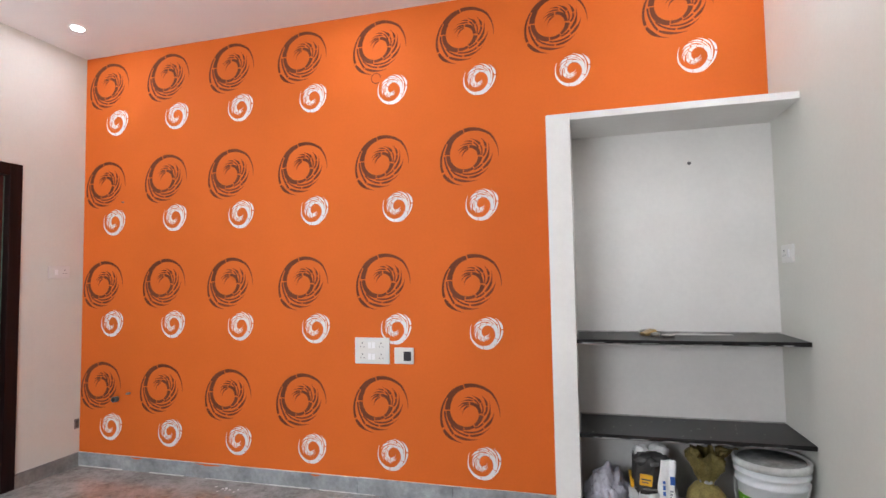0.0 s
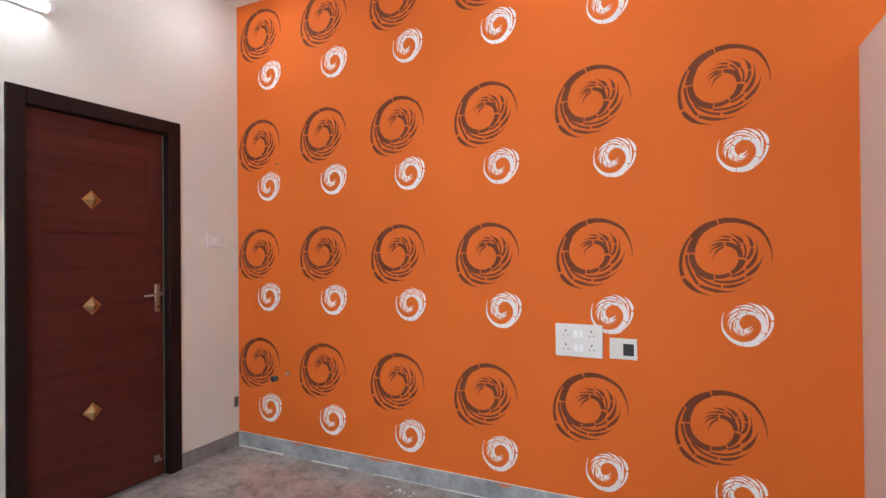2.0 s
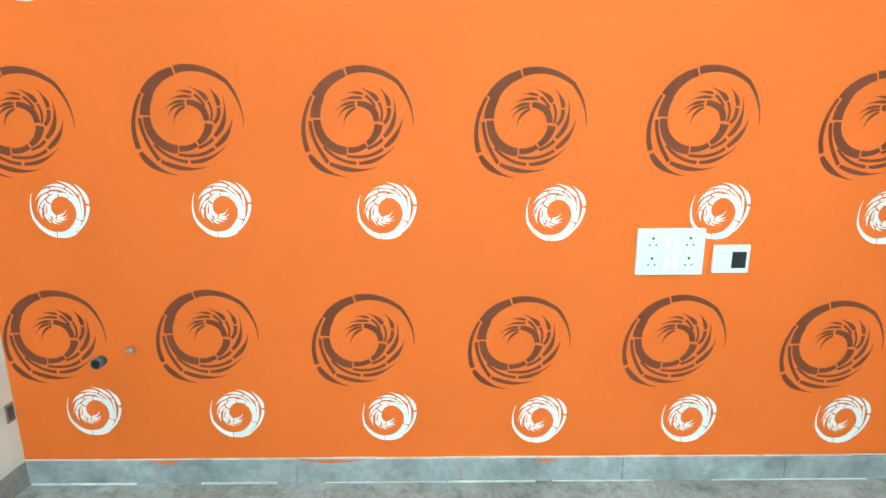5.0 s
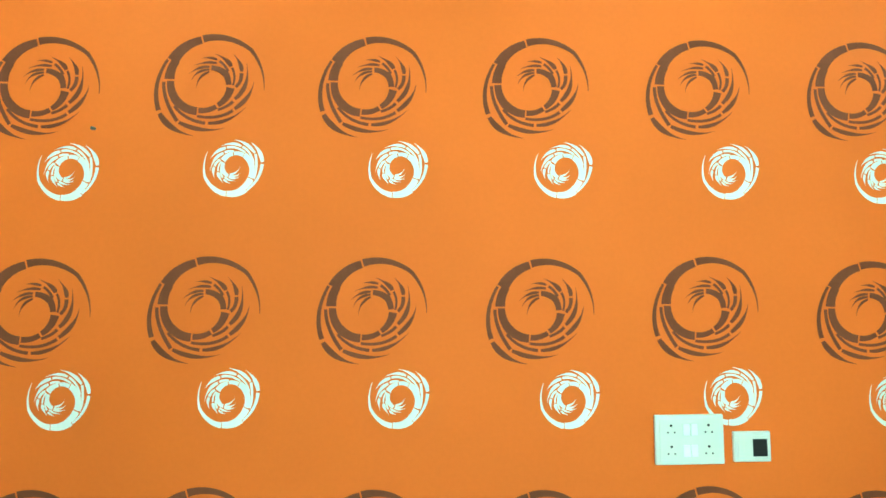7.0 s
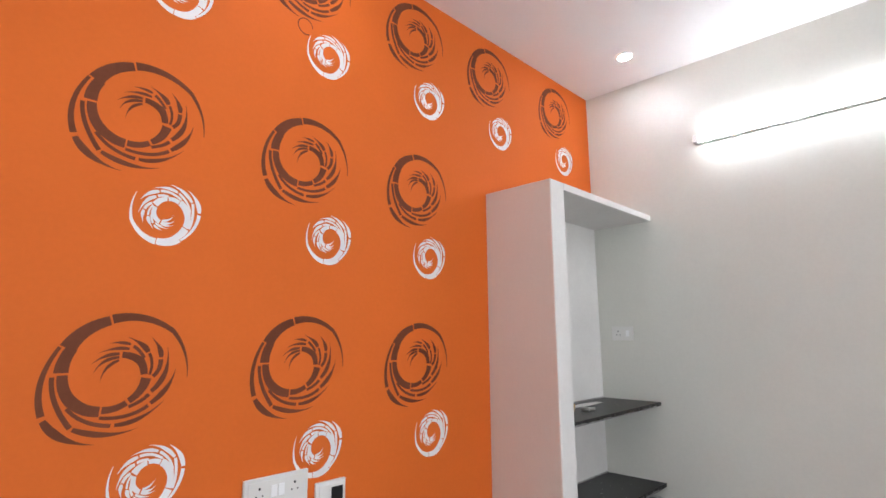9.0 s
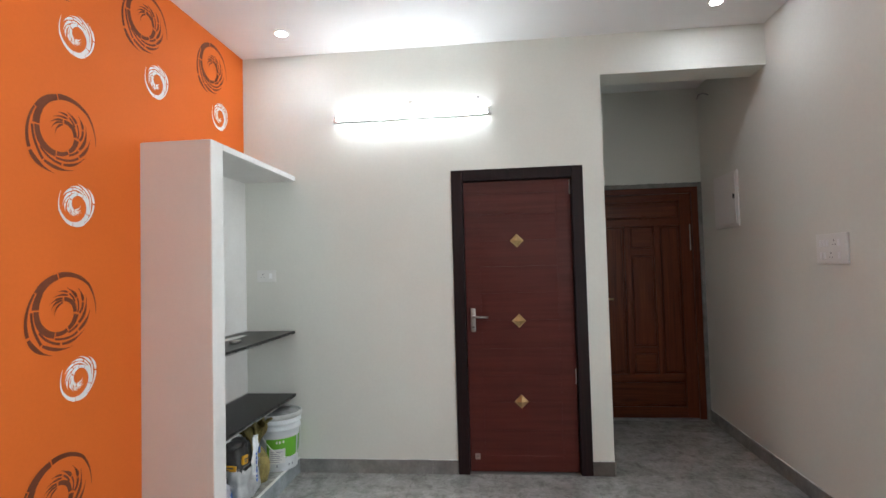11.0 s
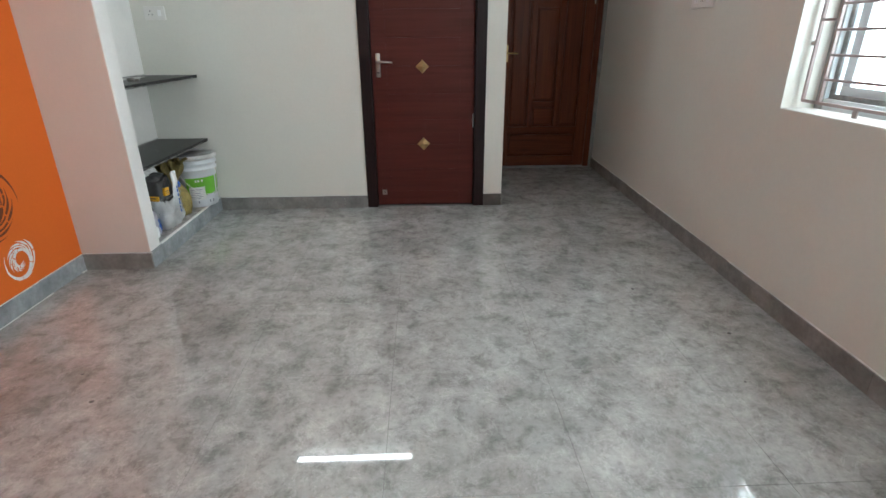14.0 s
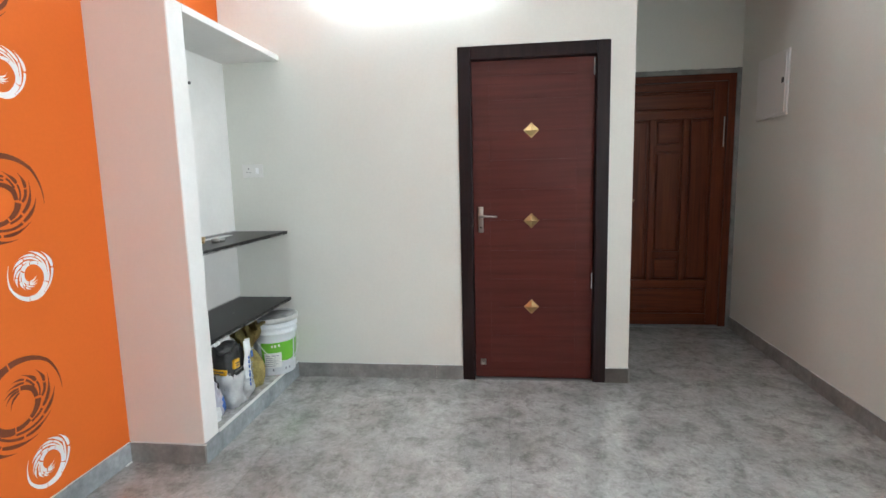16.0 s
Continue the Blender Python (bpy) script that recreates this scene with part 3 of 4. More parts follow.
plate(pose(-0.472, D1, 0.867), 0.228, 0.16, "white plastic socket board with four outlets and switches", "socket_board",
      [(-0.013, 0.034), (0.013, 0.034), (-0.013, -0.034), (0.013, -0.034)], [(-0.062, 0.034), (0.062, 0.034), (-0.062, -0.034), (0.062, -0.034)])
plate(pose(-0.265, D1, 0.841), 0.124, 0.098, "small white plastic plate with a black port", "data_outlet", [], [], True)
plate(pose(W0, 3.015, 1.393, 0, 0, 90), 0.15, 0.088, "white plastic switch and socket plate on cream wall", "switch_plate", [(-0.025, 0)], [(0.035, 0)])
plate(pose(W1, 3.035, 1.395, 0, 0, -90), 0.14, 0.085, "white plastic switch and socket plate inside the niche", "switch_plate", [(0.035, 0)], [(-0.025, 0)])
plate(SKEW @ pose(1.135, D0, 1.467, 0, 0, 180), 0.275, 0.165, "large white plastic switch board on cream wall", "switch_board",
      [(-0.085, 0.032), (-0.055, 0.032), (-0.025, 0.032), (0.075, 0.032), (-0.085, -0.036), (-0.055, -0.036), (0.075, -0.036)], [(0.03, 0.032), (0.0, -0.036)])
plate(pose(-4.45, OPEN1, 1.4), 0.15, 0.09, "white plastic switch plate in the passage", "switch_plate", [(-0.03, 0)], [(0.03, 0)])
cbox = thing("conduit_box", pose(W0, 3.175, 0.3, 0, 0, 90), "small open brown conduit box beside the orange wall", "electrical box")
part("rim", blocks((-0.018, 0.018, -0.004, 0, -0.035, 0.035), bevel=0.001), M_CEMENT, cbox)
# Flat dark plate; the recess's shade is only its colour.
part("mouth", blocks((-0.011, 0.011, -0.0052, -0.0038, -0.026, 0.026)), M_SLATE, cbox, "flat dark plate for the shade in the recess")

db = thing("distribution_board", SKEW @ pose(2.475, D0, 1.895, 0, 0, 180), "flush white metal electrical distribution board, closed", "fuse box")
part("casing", blocks((-0.225, 0.225, -0.012, 0, -0.215, 0.215), bevel=0.004), M_PLASTIC, db)
part("door", blocks((-0.205, 0.205, -0.02, -0.0125, -0.195, 0.195), bevel=0.003), M_PLASTIC, db)
part("latch", blocks((0.165, 0.19, -0.026, -0.0195, 0.0, 0.035), bevel=0.002), M_BLACK, db, "black latch")

bm = bmesh.new()
tube_path(bm, [(2.76, D0, 2.85), (2.75, D0 + 0.05, 2.865), (2.73, D0 + 0.09, 2.845), (2.75, D0 + 0.1, 2.815)], 0.006)
cable = part("cable_stub", smooth(bm), M_CHIP)
cable.matrix_world = SKEW
tagged(cable, "short bent cable end sticking out of the wall", "cable")
stub = thing("pipe_stub", pose(-2.435, D1, 0.487), "open grey plastic drain pipe end in the orange wall", "pipe")
part("pipe", smooth(lathe([(0.018, 0.0), (0.02, 0.035), (0.015, 0.0355), (0.0145, 0.01)], 20)), M_PVC, stub).matrix_local = pose(0, 0, 0, 90, 0, 0)
# Black disc across the end paints the shade of the pipe's hollow.
part("hollow_shade", rod(bmesh.new(), (0, -0.0362, 0), (0, -0.0345, 0), 0.0142, 20), M_BLACK, stub, "black disc for the shade inside the pipe")
peg = bmesh.new()
rod(peg, (-2.325, D1 + 0.001, 0.533), (-2.325, D1 - 0.03, 0.533), 0.005, 10)
rod(peg, (-2.325, D1 - 0.028, 0.533), (-2.3, D1 - 0.035, 0.536), 0.007, 10)
tagged(part("tap_peg", smooth(peg), M_CHIP), "small pale capped pipe end on the orange wall", "pipe")
for x, y, z, r, lab in ((1.357, D1 - 0.008, 1.894, 0.009, "dark nail hole plug in the niche back"), (-2.41, D1, 1.895, 0.006, "dark nail in the orange wall")):
    tagged(part("nail", rod(bmesh.new(), (x, y, z), (x, y - 0.012, z - 0.002), r, 10), M_SLATE), lab, "nail")


tagged(part("nail", rod(bmesh.new(), (W1, 1.47, 2.615), (W1 - 0.012, 1.47, 2.614), 0.006, 10), M_SLATE), "dark nail in the cream wall above the tube light", "nail")


# ---- painted swirls ----
def ribbon(bm, pts, widths, lift):
    """A flat painted band along a line of points on the wall, as wide at each as told."""
    left, right = [], []
    for i, (p, w) in enumerate(zip(pts, widths)):
        d = (pts[min(i + 1, len(pts) - 1)] - pts[max(i - 1, 0)]).normalized()
        side = Vector((-d.z, 0, d.x)) * (w / 2)
        left.append(bm.verts.new(p + side + Vector((0, lift, 0))))
        right.append(bm.verts.new(p - side + Vector((0, lift, 0))))
    for i in range(len(pts) - 1):
        bm.faces.new((left[i], left[i + 1], right[i + 1], right[i]))


def stroke(bm, a0, a1, r0, r1, w0, w1, lift=0.0, n=16):
    """A painted arc: angles in degrees; radius and width run from start to end."""
    pts, ws = [], []
    for i in range(n + 1):
        s = i / n
        a, r = radians(a0 + (a1 - a0) * s), r0 + (r1 - r0) * s
        pts.append(Vector((r * math.cos(a), 0, r * math.sin(a))))
        ws.append(w0 + (w1 - w0) * s)
    ribbon(bm, pts, ws, lift)


def feather(bm, p, q, r, w0, w1, lift, n=14):
    """A bowed brush mark from p through q to r; with w1 = 0 it swells a little and runs out to a point."""
    c = [2 * q[k] - (p[k] + r[k]) / 2 for k in (0, 1)]
    pts, ws = [], []
    for i in range(n + 1):
        s = i / n
        x, z = ((1 - s) ** 2 * p[k] + 2 * s * (1 - s) * c[k] + s * s * r[k] for k in (0, 1))
        pts.append(Vector((x, 0, z)))
        ws.append(w0 + (w1 - w0) * s if w1 else w0 * max(0.06, (1 + 0.55 * math.sin(math.pi * min(1, s * 1.4))) * (1 - s ** 2.2)))
    ribbon(bm, pts, ws, lift)


# the stencil, on a sheet about 200 units wide with its eye at the origin: the winding band (angles, radii, widths),
# the outer feathers in two cuts each and the fingers that curl into the eye
BAND = ((36, -2, 108.5, 109.5, 7, 1), (90, 39, 87.5, 109, 14, 7), (139, 95, 72, 85.5, 22, 14), (168, 139, 62, 68, 18, 15),
        (214, 174, 55, 59.5, 16, 13), (256, 214, 49, 55, 15, 16), (300, 262, 45.5, 47, 9, 10.5), (354, 308, 49, 45, 15, 9),
        (30, 4, 45.5, 45.5, 12, 10), (66, 30, 36, 45.5, 9, 12))
OUTER = (((-65, 48), (-83, 0), (-79, -47), 5, 9), ((-77, -53), (-52, -80), (-14, -94), 8, 0), ((-71, 6), (-65, -29), (-45, -67), 6, 7),
         ((-42, -69), (0, -82), (41, -78), 6, 0), ((-51, -39), (-27, -60), (5, -70), 5, 6), ((10, -70), (45, -63), (77, -40), 5, 0))
INNER = (((-10, -57), (25, -58), (54, -46), 5, 6), ((57, -43), (80, -20), (91, 8), 6, 0), ((27, -45), (43, -38), (54, -29), 5, 6),
         ((57, -25), (76, 4), (77, 43), 6, 0), ((58, -2), (66, 9), (68, 24), 6, 7), ((68, 27), (65, 42), (53, 59), 5.5, 0),
         ((53, 1), (55.5, 18), (51, 34), 4, 4.5), ((49, 36), (40, 48), (20, 60), 6, 0), ((44, 27), (37, 38), (28, 46), 5, 5))
FINGERS = (((24, 49), (10, 52), (-4, 51), 3.4, 0), ((23, 42), (3, 43), (-18, 37), 3.6, 0), ((10, 35), (-9, 32), (-26, 21), 3.8, 0),
           ((10, 30), (-10, 24), (-22, 8), 3.6, 0), ((10, 25.5), (-6, 14), (-13, -6), 3.4, 0))


def swirl_mesh(name, width, height, turn, fat, close, material):
    bm = bmesh.new()
    k = 0
    for a0, a1, r0, r1, w0, w1 in BAND:
        stroke(bm, a0 + close, a1 - close, r0, r1, w0 * fat, w1 * fat, -0.012 * k)
        k += 1
    for p, q, r, w0, w1 in OUTER + INNER + FINGERS:
        feather(bm, p, q, r, w0 * fat, w1 * fat, -0.012 * k)
        k += 1
    bmesh.ops.rotate(bm, verts=bm.verts, cent=(0, 0, 0), matrix=Matrix.Rotation(radians(-turn), 3, "Y"))
    xs, zs = [v.co.x for v in bm.verts], [v.co.z for v in bm.verts]
    mid = Vector(((min(xs) + max(xs)) / 2, 0, (min(zs) + max(zs)) / 2))
    size = Vector((width / (max(xs) - min(xs)), 0.0018, height / (max(zs) - min(zs))))
    for v in bm.verts:
        v.co = (v.co - mid) * size
    bmesh.ops.recalc_face_normals(bm, faces=bm.faces)
    for f in bm.faces:
        if f.normal.y > 0:
            f.normal_flip()
    me = bpy.data.meshes.new(name)
    bm.to_mesh(me)
    bm.free()
    me.materials.append(material)
    return me


brown = swirl_mesh("brown_swirl", 0.36, 0.345, 0, 1.0, 1.6, M_BROWNPAINT)
white = swirl_mesh("white_swirl", 0.197, 0.19, 157, 1.27, 1.9, M_WHITEPAINT)
# each row of stencils: a (place along the wall, height) pair apiece, set by hand and so a little uneven
BROWN_ROWS = (((-2.558, 2.767), (-2.03, 2.772), (-1.502, 2.774), (-0.956, 2.778), (-0.407, 2.772), (0.146, 2.772), (0.684, 2.766), (1.333, 2.765)),
              ((-2.575, 2.029), (-2.04, 2.042), (-1.503, 2.038), (-0.955, 2.037), (-0.4, 2.033), (0.159, 2.03)),
              ((-2.583, 1.298), (-2.045, 1.302), (-1.505, 1.295), (-0.953, 1.288), (-0.4, 1.291), (0.158, 1.273)),
              ((-2.588, 0.572), (-2.058, 0.57), (-1.515, 0.552), (-0.969, 0.54), (-0.425, 0.542), (0.132, 0.517)))
WHITE_ROWS = (((-2.478, 2.488), (-1.95, 2.487), (-1.426, 2.491), (-0.875, 2.497), (-0.322, 2.491), (0.233, 2.489), (0.773, 2.479), (1.422, 2.478)),
              ((-2.489, 1.751), (-1.958, 1.763), (-1.418, 1.759), (-0.867, 1.756), (-0.297, 1.751), (0.231, 1.735)),
              ((-2.494, 1.02), (-1.962, 1.019), (-1.418, 1.009), (-0.86, 1.0), (-0.316, 1.002), (0.242, 0.982)),
              ((-2.49, 0.29), (-1.978, 0.277), (-1.43, 0.261), (-0.889, 0.247), (-0.347, 0.246), (0.213, 0.238)))
rnd = random.Random(5)
for me, rows, lab in ((brown, BROWN_ROWS, "brown stencilled feather swirl"), (white, WHITE_ROWS, "white stencilled feather swirl")):
    for row in rows:
        for px, pz in row:
            s = new(me.name, me)
            s.parent = wall_north
            s.matrix_local = pose(px, D1 - 0.0012, pz, 0, rnd.uniform(-1.5, 1.5), 0)
            tagged(s, lab)
ring = bmesh.new()
stroke(ring, 0, 300, 0.03, 0.034, 0.004, 0.005, 0.0, 24)
for v in ring.verts:
    v.co += Vector((-0.43, D1 - 0.0008, 2.575))
part("paint_drip", ring, M_BROWNPAINT, wall_north, "faint ring-shaped paint mark")


# ---- things in the niche ----
def bucket():
    b = thing("paint_bucket", pose(1.585, 2.892, 0.106), "white plastic paint bucket with green label and dusty lid", "bucket")
    body = lathe([(0.118, 0.0), (0.122, 0.004), (0.133, 0.2), (0.137, 0.262), (0.146, 0.264), (0.147, 0.278), (0.139, 0.28), (0.141, 0.305), (0.15, 0.307), (0.151, 0.318), (0.142, 0.322), (0.143, 0.34)], 40)
    part("body", body, M_BUCKET, b)
    part("lid", lathe([(0.146, 0.338), (0.155, 0.34), (0.156, 0.366), (0.15, 0.372), (0.143, 0.37), (0.139, 0.362), (0.02, 0.361)], 40), M_LID, b, "dusty white lid")
    part("lid_dust", lathe([(0.136, 0.3612), (0.134, 0.3632), (0.02, 0.3638)], 40), M_LIDDUST, b, "grey cement dust on the lid")

    def band(name, a0, a1, z0, z1, material, out=0.0012, parent=b, label=""):
        bm = bmesh.new()
        n = 14
        lo, hi = [], []
        for i in range(n + 1):
            a = radians(a0 + (a1 - a0) * i / n)
            for z, row in ((z0, lo), (z1, hi)):
                r = 0.122 + (z - 0.004) * 0.0561 + out
                row.append(bm.verts.new((r * math.cos(a), r * math.sin(a), z)))
        for i in range(n):
            bm.faces.new((lo[i], lo[i + 1], hi[i + 1], hi[i]))
        return part(name, smooth(bm), material, parent, label)

    lab = band("label", 168, 262, 0.085, 0.215, M_GREEN, label="bright green label")
    band("label", 270, 330, 0.085, 0.215, M_GREEN)
    for a, z in ((196, 0.185), (204, 0.185), (214, 0.187)):
        band("print", a, a + 5, z, z + 0.016, M_PAPER, 0.0022, lab)
    sticker = band("sticker", 176, 222, 0.055, 0.15, M_PAPER, 0.0026, label="white printed sticker")
    for i in range(6):
        band("print", 179, 205 + (i * 7) % 13, 0.064 + i * 0.013, 0.068 + i * 0.013, M_INK, 0.0034, sticker)
    for a in (196, 232, 244, 290):
        band("print", a, a + 4, 0.03, 0.046, M_INK, 0.002)
    bm = bmesh.new()
    pts = []
    for i in range(15):
        s = math.pi * i / 14
        pts.append(Vector((0.15 * math.cos(s), -0.148 * math.sin(s) * 0.95 - 0.0, 0.29 - 0.2 * math.sin(s))))
    pts = [Matrix.Rotation(radians(-35), 3, "Z") @ p for p in pts]
    tube_path(bm, pts, 0.0028, 6)
    part("bail_handle", smooth(bm), M_PLASTIC, b, "drooping white handle")


bucket()


def pouch(hx, hy, top, seed, crease=0.012, n=44, m=18, lip=0.02):
    """An open sack, rounder than a box, that bulges below and ends in an uneven rim."""
    bm = bmesh.new()
    off = Vector((seed * 2.3, seed * 1.1, seed * 0.7))
    rings = []
    for j in range(m + 1):
        s = j / m
        swell = 0.86 + 0.2 * math.sin(math.pi * min(1.0, 0.15 + s * 0.8)) - 0.06 * s
        ring = []
        for i in range(n):
            a = 2 * math.pi * i / n
            c, d = math.cos(a), math.sin(a)
            k = (abs(c) ** 3.2 + abs(d) ** 3.2) ** (-1 / 3.2)
            fold = crease * noise.fractal(Vector((c * 2.2, d * 2.2, s * 1.6)) + off, 0.7, 2.0, 4) + crease * 0.7 * abs(noise.noise(Vector((c * 5, d * 5, s * 3)) + off))
            z = top * s + lip * s ** 4 * noise.noise(Vector((c * 2, d * 2, 0)) + off) * 2
            ring.append(bm.verts.new((c * k * (hx * swell + fold), d * k * (hy * swell + fold), max(0.0, z))))
        rings.append(ring)
    for p, q in zip(rings, rings[1:]):
        for i in range(n):
            bm.faces.new((p[i], p[(i + 1) % n], q[(i + 1) % n], q[i]))
    bm.faces.new(rings[0][::-1])
    bmesh.ops.solidify(bm, geom=bm.faces[:], thickness=0.0012)
    return smooth(bm)


def cement_bag():
    g = thing("cement_bag", pose(1.09, 2.945, 0.106), "torn white plastic sack holding a dark grey packet with yellow labels", "bag")
    part("sack", pouch(0.106, 0.098, 0.185, 4, 0.026), M_BAG, g, "white printed plastic sack")
    pk = part("packet", pouch(0.094, 0.082, 0.28, 8, 0.008), M_SLATE, g, "dark grey packet")
    pk.location = (-0.004, 0.0, 0.035)
    part("packet_top", lump(0.084, 0.073, 0.045, 0.2, 3, 6.0, 0.2, 4), M_SLATE, pk).location = (0, 0, 0.262)
    part("band", pouch(0.0965, 0.0845, 0.02, 8, 0.003, m=3, lip=0.0), M_CHIP, pk, "pale grey printed band").location = (0, 0, 0.15)
    # pasted labels: one on the front, one wrapped low round the side
    for (x, y, z), turn, w, h in (((-0.035, -0.0865, 0.2), 0, 0.056, 0.05), ((-0.098, 0.0, 0.172), -90, 0.12, 0.03)):
        badge = part("label", smooth(blocks((-w / 2, w / 2, -0.004, 0.012, -h / 2, h / 2), bevel=0.003)), M_YELLOW, pk, "yellow printed label")
        badge.matrix_local = pose(x, y, z, 0, 6, turn)
        part("print", blocks((-w * 0.38, w * 0.38, -0.0052, -0.0038, 0.001, 0.008), (-w * 0.3, w * 0.2, -0.0052, -0.0038, -0.011, -0.006)), M_SLATE, badge)
    # the sack's torn flap stands up over the packet and folds at the top
    flap = bmesh.new()
    bmesh.ops.create_grid(flap, x_segments=12, y_segments=30, size=0.5)
    for v in flap.verts:
        x, z = v.co.x, v.co.y + 0.5
        v.co = Vector((0.052 + x * (0.085 - 0.02 * z) + 0.007 * math.sin(z * 8), -0.106 - 0.007 * math.sin(x * 7 + z * 4) + 0.06 * max(0, z - 0.78) - 0.006 * noise.noise(Vector((x * 5, z * 6, 1))), 0.03 + z * 0.31))
    bmesh.ops.solidify(flap, geom=flap.faces[:], thickness=0.0012)
    sheet = part("flap", smooth(flap), M_BAG, g, "upright white sheet with blue print")
    bars = bmesh.new()
    for i, h in enumerate((0.02, 0.014, 0.022, 0.01, 0.018, 0.02, 0.014)):
        block(bars, 0.03, 0.041, -0.1195, -0.1165, 0.08 + i * 0.026, 0.08 + i * 0.026 + h)
    part("print", bars, M_BLUE, sheet)
    part("print", blocks((0.062, 0.082, -0.1195, -0.1165, 0.235, 0.272)), M_BLUE, sheet)
    part("print", blocks(*[(0.06, 0.066 + 0.004 * (i % 3), -0.119, -0.1165, 0.09 + i * 0.014, 0.097 + i * 0.014) for i in range(9)]), M_INK, sheet)
    for x, y, z, r, seed in ((-0.05, 0.035, 0.305, 0.04, 9), (0.035, 0.035, 0.315, 0.05, 13)):
        part("torn_top", lump(r, r * 0.8, 0.055, 0.3, seed, 4.0, 0.3, 4), M_BAG, g, "crumpled torn plastic").matrix_local = pose(x, y, z, 0, 12, seed * 40)


cement_bag()


def cloth_sack():
    g = thing("cloth_sack", pose(1.325, 2.94, 0.106), "tied olive-yellow cloth sack leaning by the bucket", "sack")
    part("body", lump(0.094, 0.092, 0.225, 0.1, 2, 4.0, 0.55), M_OLIVE, g)
    part("tie", lathe([(0.03, 0.22), (0.034, 0.226), (0.03, 0.236)], 16), M_CHIP, g, "pale string tie")
    neck = bmesh.new()
    n = 60
    rows = []
    for j in range(11):
        z = 0.212 + j * 0.0155
        row = []
        for i in range(n):
            a = 2 * math.pi * i / n
            c, d = math.cos(a), math.sin(a)
            w = noise.fractal(Vector((c * 1.8, d * 1.8, j * 0.22)), 0.8, 2.0, 4)
            r = 0.024 + 0.0042 * j + (0.003 + 0.0018 * j) * math.sin(a * 8 + j * 0.5) + 0.0042 * j * w
            row.append(neck.verts.new((r * c * 1.2 + 0.002 * j, r * d, z + 0.0035 * j * noise.noise(Vector((c * 3, d * 3, 5.0))))))
        rows.append(row)
    for p, q in zip(rows, rows[1:]):
        for i in range(n):
            neck.faces.new((p[i], p[(i + 1) % n], q[(i + 1) % n], q[i]))
    bmesh.ops.solidify(neck, geom=neck.faces[:], thickness=0.0015)
    part("gathered_neck", smooth(neck), M_OLIVE, g, "ragged crumpled cloth neck")


cloth_sack()
g = thing("plastic_bag", pose(0.882, 2.99, 0.106), "crumpled lilac-grey and blue plastic bag on the plinth", "bag")
part("body", lump(0.1, 0.1, 0.235, 0.3, 7, 5.0, 0.45, 5), M_GREYBAG, g)
part("blue_fold", lump(0.07, 0.05, 0.11, 0.26, 11, 5.0, 0.4, 4), M_BLUE, g, "blue printed fold").matrix_local = pose(0.045, -0.05, 0.0)
part("corner", lump(0.055, 0.045, 0.075, 0.26, 12, 5.0, 0.4, 4), M_BAG, g, "white folded corner").matrix_local = pose(-0.035, -0.085, 0)

# on the upper shelf
lock = thing("padlock", pose(1.11, 3.05, 0.9985, 0, -18, 25) @ Matrix.Scale(1.25, 4), "brass padlock lying on the granite shelf", "padlock")
part("body", blocks((-0.026, 0.026, -0.022, 0.022, 0.002, 0.018), bevel=0.004), M_BRASS, lock)
bm = bmesh.new()
tube_path(bm, [(-0.016, 0.02, 0.01), (-0.016, 0.045, 0.012)] + [(-0.016 * math.cos(a), 0.045 + 0.016 * math.sin(a), 0.012) for a in (0.5, 1.0, 1.57, 2.1, 2.6)] + [(0.016, 0.045, 0.012), (0.016, 0.02, 0.01)], 0.0035)
part("shackle", smooth(bm), M_STEEL, lock, "steel shackle")
tape = thing("metal_ring", pose(1.19, 2.98, 0.998), "small shiny steel ring and cap on the shelf", "hardware")
part("ring", lathe([(0.024, 0.001), (0.03, 0.001), (0.03, 0.012), (0.024, 0.012)], 28), M_STEEL, tape)
bm = lathe([(0.0205, 0.001), (0.021, 0.018), (0.014, 0.022), (0.004, 0.022)], 24)
part("cap", bm, M_STEEL, tape).matrix_local = pose(-0.06, -0.01, 0)
strip = bmesh.new()
bmesh.ops.create_grid(strip, x_segments=24, y_segments=4, size=0.5)
for v in strip.verts:
    v.co = Vector((1.35 + v.co.x * 0.3, 3.09 + v.co.y * 0.07 * (1 - 0.8 * abs(v.co.x)), 0.998 + 0.003 + 0.001 * noise.noise(v.co * 5)))
bmesh.ops.solidify(strip, geom=strip.faces[:], thickness=0.002)
tagged(part("cement_smear", strip, M_PAPER), "pale dried cement smear on the granite shelf", "smear")


# crumbs of mortar on the floor, a smear of orange on the skirting
rnd = random.Random(21)
for x, y, r in ((0.223, 0.155, 0.009), (-0.233, -0.105, 0.01), (-0.577, 0.03, 0.006), (-0.576, 2.47, 0.009), (-0.405, 2.604, 0.007)):
    bm = bmesh.new()
    bmesh.ops.create_icosphere(bm, subdivisions=2, radius=r)
    for v in bm.verts:
        v.co *= 1 + 0.3 * noise.noise(v.co * 90 + Vector((x, y, 0)) * 7)
        v.co.z = max(0, v.co.z * 0.5)
    crumb = part("floor_crumb", bm, M_SLATE)
    crumb.location = (x, y, 0.0)
    tagged(crumb, "small dark crumb of mortar on the floor", "debris", "crumbs on the floor")


